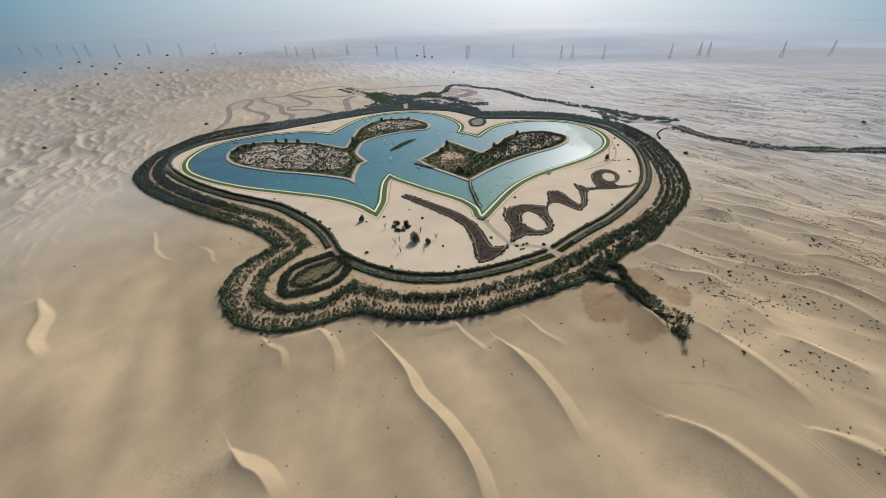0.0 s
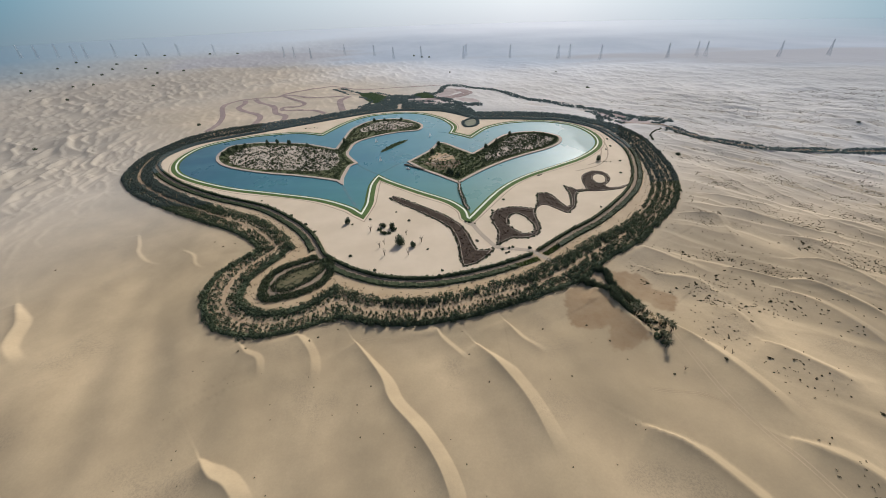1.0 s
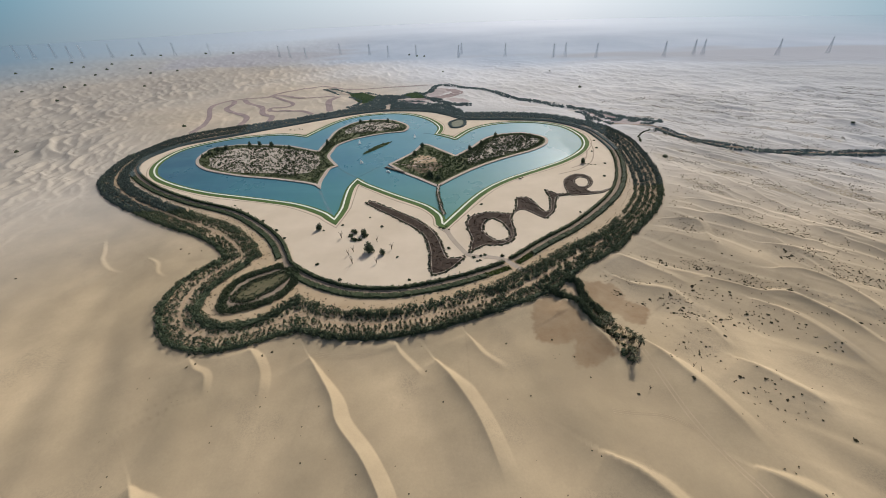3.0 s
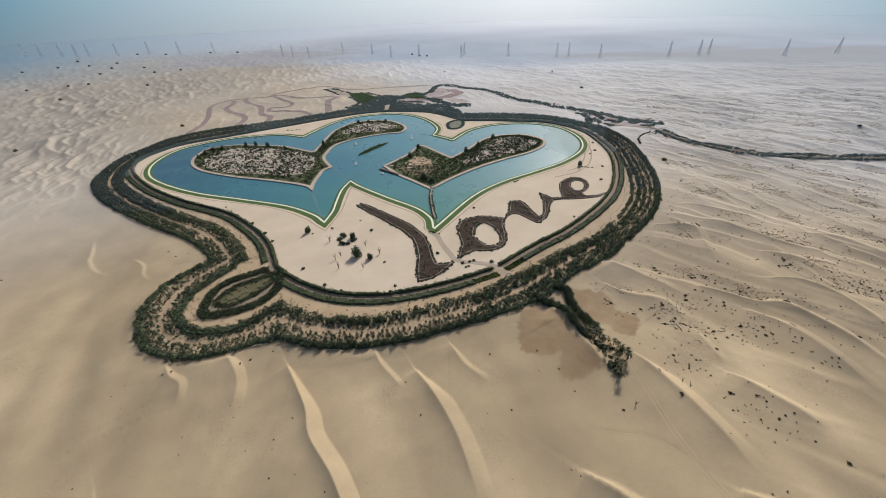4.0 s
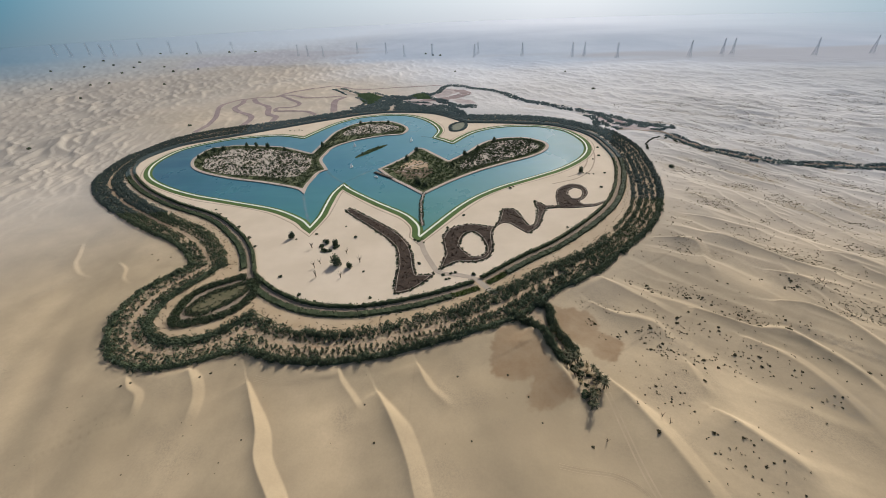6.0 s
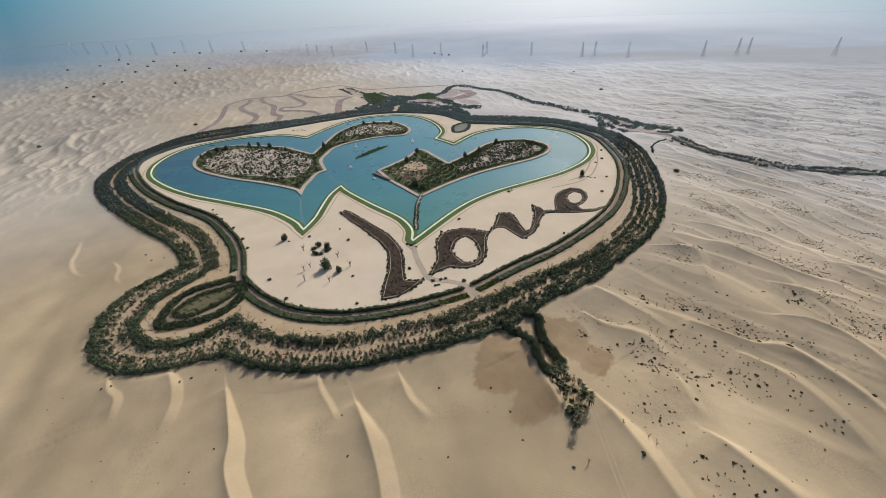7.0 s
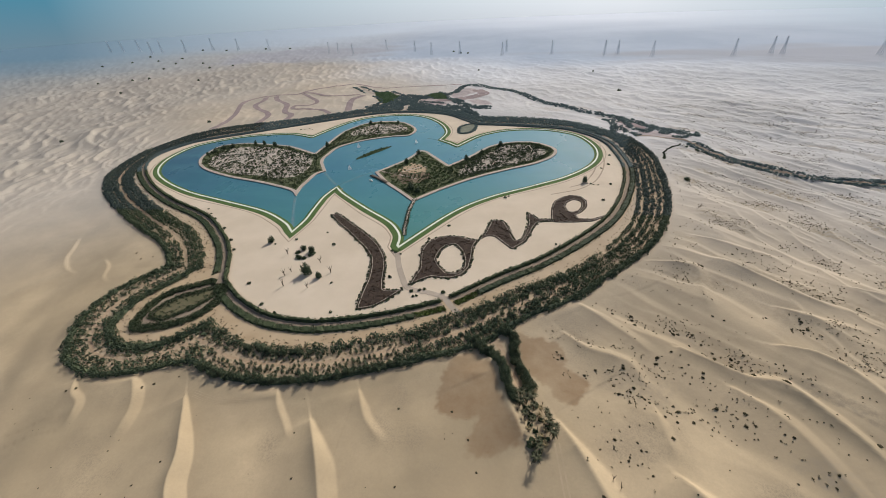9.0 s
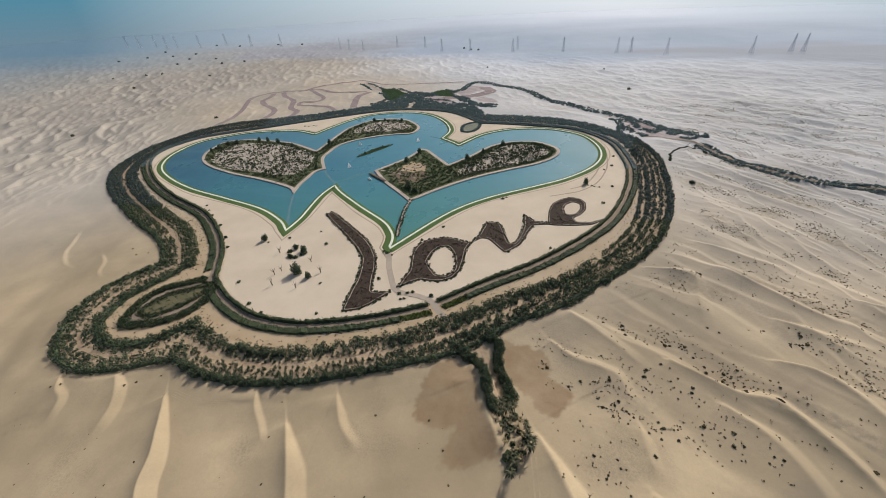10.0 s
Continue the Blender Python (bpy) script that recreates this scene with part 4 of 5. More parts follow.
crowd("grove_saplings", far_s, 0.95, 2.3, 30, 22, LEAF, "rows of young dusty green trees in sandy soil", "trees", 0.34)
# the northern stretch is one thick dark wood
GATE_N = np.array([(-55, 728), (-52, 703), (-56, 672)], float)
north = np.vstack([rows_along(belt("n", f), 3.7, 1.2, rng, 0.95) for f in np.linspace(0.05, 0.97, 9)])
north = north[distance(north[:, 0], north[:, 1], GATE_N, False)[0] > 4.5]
# paler, bluer leaves for distant plants: haze put into their colour
HAZED = leaf_material("hazed_leaves", (0.122, 0.172, 0.185), (0.155, 0.208, 0.215), (0.185, 0.238, 0.23), 0.45)
crowd("north_wood", north, 2.4, 2.3, 36, 25, HAZED, "thick dark green wood along the ring's far side", "trees", 0.24)
hedge_in, hedge_out = [], []
for line in (INNER_E, INNER_W):
    n = normals(line)
    for o in (-0.6, -1.3, -2.0):
        hedge_in.append(rows_along(line + n * o, 1.3, 0.4, rng, 0.93))
    for o in (-6.6, -7.7, -8.8, -9.9):
        row = rows_along(line + n * o, 1.35, 0.35, rng)
        hedge_out.append(row[(np.hypot(row[:, 0] - 76, row[:, 1] - 222) > 20) & (np.hypot(row[:, 0] + 80, row[:, 1] - 233) > 9)])
hedge_lines = [resample(l, 1.6) for l in (INNER_E, INNER_W)]
lane_lines = [l for whole in hedge_lines for l in np.split(whole, np.where(np.hypot(whole[:, 0] - 76, whole[:, 1] - 222) < 14)[0]) if len(l) > 8]
lane_lines = [l[np.hypot(l[:, 0] - 76, l[:, 1] - 222) > 20] for l in lane_lines]
hedge_in, hedge_out = np.vstack(hedge_in), np.vstack(hedge_out)
for mat, side, seed in ((HEDGE, 1, 23), (HAZED, -1, 123)):
    # past the lake's middle the hedges are lower, their leaf colour tinted with haze
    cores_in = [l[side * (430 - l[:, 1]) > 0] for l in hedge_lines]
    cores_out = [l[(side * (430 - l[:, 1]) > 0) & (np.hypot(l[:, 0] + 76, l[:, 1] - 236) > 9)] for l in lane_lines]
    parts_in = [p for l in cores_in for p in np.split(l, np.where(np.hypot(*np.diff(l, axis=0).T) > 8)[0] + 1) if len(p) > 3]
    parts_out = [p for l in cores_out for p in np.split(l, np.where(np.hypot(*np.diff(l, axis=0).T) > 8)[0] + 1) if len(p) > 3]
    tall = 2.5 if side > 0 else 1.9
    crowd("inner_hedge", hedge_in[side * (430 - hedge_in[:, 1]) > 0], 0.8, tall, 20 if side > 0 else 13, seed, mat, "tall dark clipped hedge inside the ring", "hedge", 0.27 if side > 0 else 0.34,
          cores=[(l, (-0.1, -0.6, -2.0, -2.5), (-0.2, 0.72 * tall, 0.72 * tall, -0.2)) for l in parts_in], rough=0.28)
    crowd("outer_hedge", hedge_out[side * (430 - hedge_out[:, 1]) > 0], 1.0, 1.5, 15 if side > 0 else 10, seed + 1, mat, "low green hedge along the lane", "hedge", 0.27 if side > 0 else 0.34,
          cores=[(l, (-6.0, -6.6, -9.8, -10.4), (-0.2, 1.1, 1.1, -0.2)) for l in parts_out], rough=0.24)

# dry brush between the young trees
STRAW = leaf_material("straw", (0.12, 0.10, 0.045), (0.21, 0.175, 0.085), (0.33, 0.275, 0.15))
brush = np.vstack([rows_along(belt(key, f), 2.2, 0.8, rng, 0.8) for key in "wse" for f in (0.26, 0.34, 0.42, 0.60, 0.67, 0.74, 0.82)])
crowd("grove_brush", brush, 0.5, 0.6, 8, 28, STRAW, "low straw-coloured brush between the young trees", "shrubs", 0.42)

# tufts on the sandy road between the belts
tufts = np.vstack([rows_along(belt(key, f), 5.0, 1.3, rng, 0.8) for key in "wse" for f in (-0.04, -0.09, -0.15, -0.22)])
crowd("road_tufts", tufts, 0.45, 0.5, 8, 27, SCRUB, "dry tufts along the sandy road", "shrubs", 0.45)

# ---- the drop-shaped basin in the south-west bulge ----
TEAR = closed([(-76, 233), (-87, 231), (-102, 222), (-109, 211), (-109, 201), (-106, 190), (-101, 185), (-92, 186), (-78, 191), (-68, 200), (-65, 212), (-68, 224)])
BASIN = closed([(-74.5, 226.5), (-84, 220.5), (-94, 214), (-99, 206), (-100, 199), (-96, 196), (-89, 197), (-82, 203), (-76, 211), (-73.2, 219)])
structure("basin_floor", slab("basin_floor", TEAR, 0.08, GREYTRACK, skirt=0.3), "grey-brown lane round the drop-shaped basin", "track")
structure("basin_bed", slab("basin_bed", BASIN, 0.12, OLIVE, skirt=0.3), "olive brown weeds in the dry basin", "basin")


def loop_rows(poly, offsets, step, jitter):
    n = normals(poly, True)
    out = []
    for o in offsets:
        l = poly + n * o
        out.append(rows_along(np.vstack([l, l[:1]]), step, jitter, rng))
    return np.vstack(out)


tear_in = 1.0 if np.sum(TEAR[:, 0] * np.roll(TEAR[:, 1], -1) - np.roll(TEAR[:, 0], -1) * TEAR[:, 1]) > 0 else -1.0
basin_rows = loop_rows(TEAR, [tear_in * o for o in (-0.6, 0.6, 1.8, 3.0, 3.9)], 1.4, 0.3)
basin_rows = basin_rows[np.hypot(basin_rows[:, 0] + 76, basin_rows[:, 1] - 233) > 5]
crowd("basin_hedge", basin_rows, 1.15, 1.9, 34, 31, HEDGE, "dark green hedge round the basin", "hedge", 0.24)
crowd("basin_border", loop_rows(BASIN, [tear_in * o for o in (-2.3, -1.4, -0.5, 0.5)], 1.3, 0.35), 0.85, 1.2, 28, 32, HEDGE, "low dark hedge on the basin's edge", "hedge", 0.25)

flat, edge = fill(BASIN, 420, 33, 1.6)
flat = flat[edge < 1.0 + 6.0 * np.random.RandomState(35).rand(len(flat)) ** 1.4]
crowd("basin_weeds", flat, 0.7, 0.6, 10, 34, HEDGE, "dark weeds on the dry basin floor", "weeds", 0.4)

# ---- the letters: planted beds with pale kerbs ----
LETTERS = {
    "L": ([(-36, 325), (-25, 313), (-12, 300), (0, 287), (10, 276), (18, 264), (21, 253), (23, 241), (23, 230), (24, 211), (34, 214), (40, 220),
           (49, 232), (43, 230), (36, 230), (33, 242), (31, 254), (27, 267), (20, 279), (13, 288), (1, 300), (-12, 312), (-24, 323), (-33, 330)], []),
    "o": ([(51, 235), (53, 246), (55, 254), (53, 266), (52, 275), (54, 285), (60, 292), (70, 296), (79, 295), (86, 291), (92, 291), (89, 282), (89, 269),
           (88, 256), (84, 248), (77, 244), (70, 244), (64, 245), (59, 242)],
          [(70, 283), (76, 284), (81, 276), (84, 265), (84, 256), (80, 250), (73, 250), (68, 257), (64, 265), (66, 276)]),
    "v": ([(91, 289), (96, 299), (99, 312), (101, 321), (111, 320), (114, 309), (118, 292), (122, 291), (125, 297), (129, 312), (130, 335), (134, 329), (138, 324),
           (149, 323), (149, 320), (137, 319), (133, 310), (127, 291), (122, 285), (116, 279), (111, 286), (104, 296), (99, 297)], []),
    "e": ([(147, 319), (149, 341), (153, 355), (160, 363), (169, 368), (177, 365), (180, 357), (179, 346), (173, 336), (167, 331), (169, 325), (179, 325),
           (189, 331), (188, 328), (179, 321), (164, 319)],
          [(170, 359), (175, 355), (174, 346), (170, 338), (165, 336), (162, 338), (161, 346), (164, 354)])}


def soft(pts):
    """Rounds a plan outline lightly without moving its corners far."""
    p = np.array(pts, float)
    q = []
    for k in range(len(p)):
        a, b, c = p[k - 1], p[k], p[(k + 1) % len(p)]
        q += [b + (a - b) * 0.22, b * 0.9 + (a + c) * 0.05, b + (c - b) * 0.22]
    return np.array(q)


def ragged(poly, amp, seed):
    """Frays a closed outline."""
    l = resample(np.vstack([poly, poly[:1]]), 1.0)[:-1]
    k = perlin(l[:, 0] / 5, l[:, 1] / 5, seed) + 0.6 * perlin(l[:, 0] / 2.2, l[:, 1] / 2.2, seed + 1)
    return l + normals(l, True) * (amp * k)[:, None]


def signed(poly):
    return 1.0 if np.sum(poly[:, 0] * np.roll(poly[:, 1], -1) - np.roll(poly[:, 0], -1) * poly[:, 1]) > 0 else -1.0


BEDKERB = plain_material("sandy_kerb", (0.30, 0.25, 0.20), (0.58, 0.51, 0.42), 0.9, 0.85)
GATE_GREEN = leaf_material("bright_leaves", (0.045, 0.07, 0.02), (0.09, 0.13, 0.03), (0.15, 0.19, 0.05))
edge_pts = []
for letter, (outline, hole) in LETTERS.items():
    out = soft(outline)
    holes = [soft(hole)] if hole else []
    c = out.mean(0)
    bed = thing("planted_bed", "dark brown planted bed in the shape of the letter " + letter, "flower bed", (c[0], c[1], 0), "letter beds")
    shift = np.array(c)
    part("soil", slab("soil", out - shift, 0.3, MULCH, [h - shift for h in holes], 0.5), bed)
    for loop, sgn in [(out, signed(out))] + [(h, -signed(h)) for h in holes]:
        line = resample(np.vstack([loop, loop[:1]]), 1.2)[:-1]
        part("kerb", ribbon("kerb", line - shift, [sgn * o for o in (0.9, 0.93, 1.27, 1.3)], (0.2, 0.42, 0.42, 0.2), BEDKERB, True), bed, "pale kerb line inside the bed's edge")
        edge_pts.append(rows_along(np.vstack([line, line[:1]]) - np.vstack([normals(line, True), normals(line, True)[:1]]) * sgn * 0.3, 2.6, 0.4, rng))
edge_pts = np.vstack(edge_pts)
for k, (x, y) in enumerate(edge_pts[:300]):
    bush(BUSHES, k, "border_shrub", "small dark shrub on the edge of a planted bed", "shrub", x, y, 0.55 + 0.45 * rng.rand(), 6.28 * rng.rand(), "shrubs round the letter beds")
# dry stalks over the mulch
pts = []
for outline, hole in LETTERS.values():
    o = np.array(outline, float)
    q = o.min(0) + rng.rand(int(0.14 * np.prod(o.max(0) - o.min(0))), 2) * (o.max(0) - o.min(0))
    ok = inside(q[:, 0], q[:, 1], o)
    if hole:
        ok &= ~inside(q[:, 0], q[:, 1], np.array(hole, float))
    pts.append(q[ok])
DRY = leaf_material("dry_ground_cover", (0.04, 0.028, 0.022), (0.085, 0.06, 0.045), (0.16, 0.115, 0.082))
crowd("ground_cover", np.vstack(pts), 0.7, 0.55, 9, 41, DRY, "brown withered ground cover in the letter beds", "plants", 0.45, 0.5)

# light green beds beside the gate
for k, line in enumerate((INNER_S, INNER_E)):
    row = np.vstack([resample(line + normals(line) * o, 0.9) for o in (-6.6, -7.6, -8.6, -9.6)])
    row = row[np.hypot(row[:, 0] - 76, row[:, 1] - 222) < 20]
    crowd("gate_bed", row, 0.85, 0.9, 14, 45 + k, GATE_GREEN, "bright green low bed beside the gate", "plants", 0.4)

# ---- islands ----


def flat_crowd(name, pts, rad, high, count, seed, mat, z, label, size=0.36):
    r = np.random.RandomState(seed)
    n = len(pts)
    base = np.c_[pts, np.full(n, z)]
    v, f = leaf_cards(base, rad * (0.6 + 0.8 * r.rand(n)), high * (0.6 + 0.8 * r.rand(n)), count, r, size, 0.1)
    stuff(name, from_arrays(name, v, f, mat), label, "bushes")


LIGHT = leaf_material("light_leaves", (0.07, 0.10, 0.045), (0.11, 0.155, 0.065), (0.15, 0.19, 0.08))
ISLAND_SOIL = earth("island_soil", (0.49, 0.435, 0.365), (0.61, 0.55, 0.47), (0.28, 0.235, 0.18), 0.06, 0.5)
BROWNWEED = earth("brown_weeds", (0.17, 0.125, 0.085), (0.25, 0.19, 0.13), (0.10, 0.085, 0.05), 0.12, 0.9)
MEADOW = earth("island_grass", (0.080, 0.108, 0.050), (0.12, 0.14, 0.068), (0.17, 0.155, 0.09), 0.07, 0.7)
for name, outline, seed in (("west", ISLAND_W, 51), ("east", ISLAND_E, 52)):
    line = resample(np.vstack([outline, outline[:1]]), 1.8)[:-1]
    sg = signed(line)
    n = normals(line, True)
    structure("island_" + name, slab("island", line, 0.1, MEADOW, skirt=1.4), "green grassy island in the lake", "island")
    inner = line + n * sg * 3.0
    away, _, _ = distance(inner[:, 0], inner[:, 1], line)
    inner = inner[(away > 2.85) & inside(inner[:, 0], inner[:, 1], line)]
    structure("path_" + name, slab("path", line - n * sg * 0.5, 0.22, SHORE, [inner], 1.0), "pinkish gravel path along the island's shore", "path")
    core_pts, dist = fill(line, 21000, seed, 5.0)
    rr = np.random.RandomState(seed)
    if name == "west":
        open_soil = closed([(-255, 480), (-238, 447), (-200, 424), (-150, 413), (-118, 408), (-108, 430), (-118, 470), (-165, 500), (-210, 513), (-245, 510)])
        structure("soil_island_west", slab("island_soil", ragged(open_soil, 2.6, 300), 0.16, ISLAND_SOIL, skirt=0.3), "pale stony soil between the island's bushes", "soil")
        wing = closed([(-102, 560), (-96, 590), (-76, 610), (-52, 612), (-32, 600), (-24, 580), (-40, 566), (-70, 560)])
        structure("soil_island_wing", slab("island_soil", ragged(wing, 2.6, 300), 0.16, ISLAND_SOIL, skirt=0.3), "pale stony soil between the island's bushes", "soil")
    else:
        wing = closed([(66, 412), (90, 426), (115, 440), (140, 455), (156, 472), (158, 490), (146, 503), (126, 507), (108, 500), (96, 482), (84, 462), (70, 440)])
        structure("soil_island_east", slab("island_soil", ragged(wing, 2.6, 300), 0.16, ISLAND_SOIL, skirt=0.3), "pale stony soil between the island's bushes", "soil")
        clearing = closed([(0, 430), (5, 439), (13, 447), (25, 441), (31, 429), (19, 421), (5, 424)])
        structure("clearing", slab("clearing", ragged(clearing, 4.5, 310), 0.2, TRACK, skirt=0.3), "bare sandy clearing on the island", "clearing")
        weeds = closed([(-6, 416), (4, 424), (18, 418), (30, 424), (36, 410), (30, 396), (14, 392), (4, 402)])
        structure("weed_bed", slab("weed_bed", ragged(weeds, 3.6, 300), 0.14, BROWNWEED, skirt=0.3), "brown dry weeds beside the clearing", "weeds")
    if name == "east":
        for j, anchors in enumerate(([(-18, 424), (-4, 418), (10, 412), (24, 404)], [(4, 422), (16, 432), (28, 438)])):
            structure("footpath_%d" % (j + 1), ribbon("footpath", resample(spline(anchors, 5), 2.0), (-1.0, 1.0), (0.215 + 0.005 * j,) * 2, SHORE), "narrow pale footpath across the island", "path")
    lush = core_pts[:, 0] < 56 if name == "east" else np.zeros(len(core_pts), bool)
    patchy = 0.62 + 0.75 * smoothstep(-0.35, 0.55, perlin(core_pts[:, 0] / 24, core_pts[:, 1] / 24, seed + 30))
    if name == "west":
        patchy += 0.5 * smoothstep(-185, -125, core_pts[:, 0]) * smoothstep(540, 500, core_pts[:, 1])
    keep = rr.rand(len(core_pts)) < patchy * np.where(lush, 0.045 + 0.16 * smoothstep(12, 44, core_pts[:, 0] + 0.25 * (400 - core_pts[:, 1])), np.where(dist > 12, 0.48, 0.5))
    if name == "east":
        keep &= ~inside(core_pts[:, 0], core_pts[:, 1], closed([(0, 426), (5, 439), (13, 447), (25, 441), (31, 426), (20, 417), (6, 419)]))
    flat_crowd("island_bushes", core_pts[keep], 1.0, 1.5, 12, seed + 10, HEDGE, 0.1, "dark green bushes scattered over the island")
    lush &= ~(inside(core_pts[:, 0], core_pts[:, 1], closed([(-8, 416), (4, 440), (13, 450), (26, 444), (34, 426), (36, 408), (28, 394), (12, 392)])) & (rr.rand(len(core_pts)) < 0.65))
    rim_pts = core_pts[((dist < 10) | lush) & (rr.rand(len(core_pts)) < 0.3)]
    flat_crowd("island_weeds", rim_pts, 1.1, 0.7, 12, seed + 20, LIGHT, 0.1, "green weeds along the island's path")
ISLAND_TREES = [(-266, 482), (-263, 494), (-258, 505), (-250, 513), (-224, 525), (-209, 521), (-191, 516), (-162, 501), (-114, 510), (-87, 613),
                (-71, 614), (-44, 612), (4, 448), (70, 458), (86, 478), (107, 503), (12, 478), (24, 378), (22, 384), (31, 372)]
for k, (x, y) in enumerate(ISLAND_TREES):
    planted(BIG_TREES[k % 3], "island_tree", "dark green spreading tree on the lake island", "tree", x, y, 0.72 + 0.3 * rng.rand(), 6.28 * rng.rand(), "trees on the islands").location.z = 0.1

# palms along the west island's southern path
south = resample(spline([(-248, 447), (-222, 432), (-193, 420), (-168, 412), (-143, 403), (-118, 394)], 5), 17.0)
for k, (x, y) in enumerate(south):
    planted(PALMS[k % 3], "path_palm", "young date palm beside the island path", "palm", x, y, 0.6 + 0.1 * (k % 3), 1.1 * k, "palms on the island path").location.z = 0.1

# islet: a low green bank with two trees
FRESH_GREEN = leaf_material("reed_leaves", (0.05, 0.085, 0.03), (0.085, 0.135, 0.05), (0.13, 0.18, 0.075), 0.2)
islet_axis = spline([(-60, 464), (-52, 477), (-45, 489), (-37, 499), (-30, 508)], 5)
wide = 8.5 * np.sin(np.linspace(0.12, np.pi - 0.05, len(islet_axis))) ** 0.7
nn = normals(islet_axis)
islet = np.vstack([islet_axis + nn * wide[:, None] * 0.5, (islet_axis - nn * wide[:, None] * 0.5)[::-1]])
structure("islet", slab("islet", islet, -0.1, MEADOW, skirt=1.2), "narrow green islet in the lake", "island")
flat_crowd("islet_reeds", fill(islet, 800, 61, 0.4)[0], 0.9, 0.8, 10, 62, FRESH_GREEN, -0.1, "green reeds on the islet")
for k, (x, y) in enumerate([(-54, 475), (-39, 498)]):
    planted(BIG_TREES[k], "islet_tree", "dark green tree on the narrow islet", "tree", x, y, 0.42, k * 2.0, "trees on the islet").location.z = -0.1

# causeway to the east island, with hedges
cause = spline([(31, 356), (30, 339), (32, 319), (33, 306), (35, 296)], 5)
structure("causeway", ribbon("causeway", cause, (-1.3, -1.2, 1.2, 1.3), (-0.8, 0.05, 0.05, -0.8), SHORE), "narrow gravel causeway across the water", "path")
cn = normals(cause)
pts = np.vstack([rows_along(cause + cn * o, 1.5, 0.2, rng, 0.9) for o in (-1.2, 1.2)])
flat_crowd("causeway_bushes", pts, 0.75, 1.2, 18, 63, LEAF, 0.05, "dark bushes along the causeway")

# pale sills under shallow water between the hearts
SILL = earth("shallow_sill", (0.105, 0.235, 0.275), (0.165, 0.24, 0.27), (0.085, 0.235, 0.28), 0.12, 0.5)
for k, anchors in enumerate([[(-88, 363), (-76, 335), (-63, 307)], [(-85, 427), (-73, 410), (-56, 390)], [(-29, 424), (-38, 414), (-46, 402), (-55, 389)], [(28, 530), (20, 536), (12, 540)]]):
    l = spline(anchors, 5)
    structure("sill_%d" % (k + 1), ribbon("sill", l, (-1.7, -1.2, 1.2, 1.7), (-0.60, -0.54, -0.54, -0.60), SILL), "pinkish sill just under the lake's surface", "sill")

# jetty with a moored boat
def box(lo, hi):
    x0, y0, z0 = lo
    x1, y1, z1 = hi
    v = np.array([(x0, y0, z0), (x1, y0, z0), (x1, y1, z0), (x0, y1, z0), (x0, y0, z1), (x1, y0, z1), (x1, y1, z1), (x0, y1, z1)], float)
    f = np.array([(0, 3, 2, 1), (4, 5, 6, 7), (0, 1, 5, 4), (1, 2, 6, 5), (2, 3, 7, 6), (3, 0, 4, 7)])
    return v, f


jetty = thing("jetty", "long dark timber jetty beside the island", "jetty", (-16, 405, WATER_Z))
jetty.rotation_euler = (0, 0, math.atan2(-22, 25))
plank = merged("plank", [box((-0.45, -2.0, 0.75), (0.45, 2.0, 0.87))], TIMBER)
for k in range(30):
    p = part("plank", plank, jetty)
    p.location = (-14.5 + k * 1.0, 0, 0.004 * (k % 3))
post = merged("post", [tube([(0, 0, -0.6), (0, 0, 1.3)], (0.18, 0.15), 7)], TIMBER)
for k in range(7):
    for s in (-1.7, 1.7):
        part("post", post, jetty).location = (-14 + k * 4.6, s, 0)


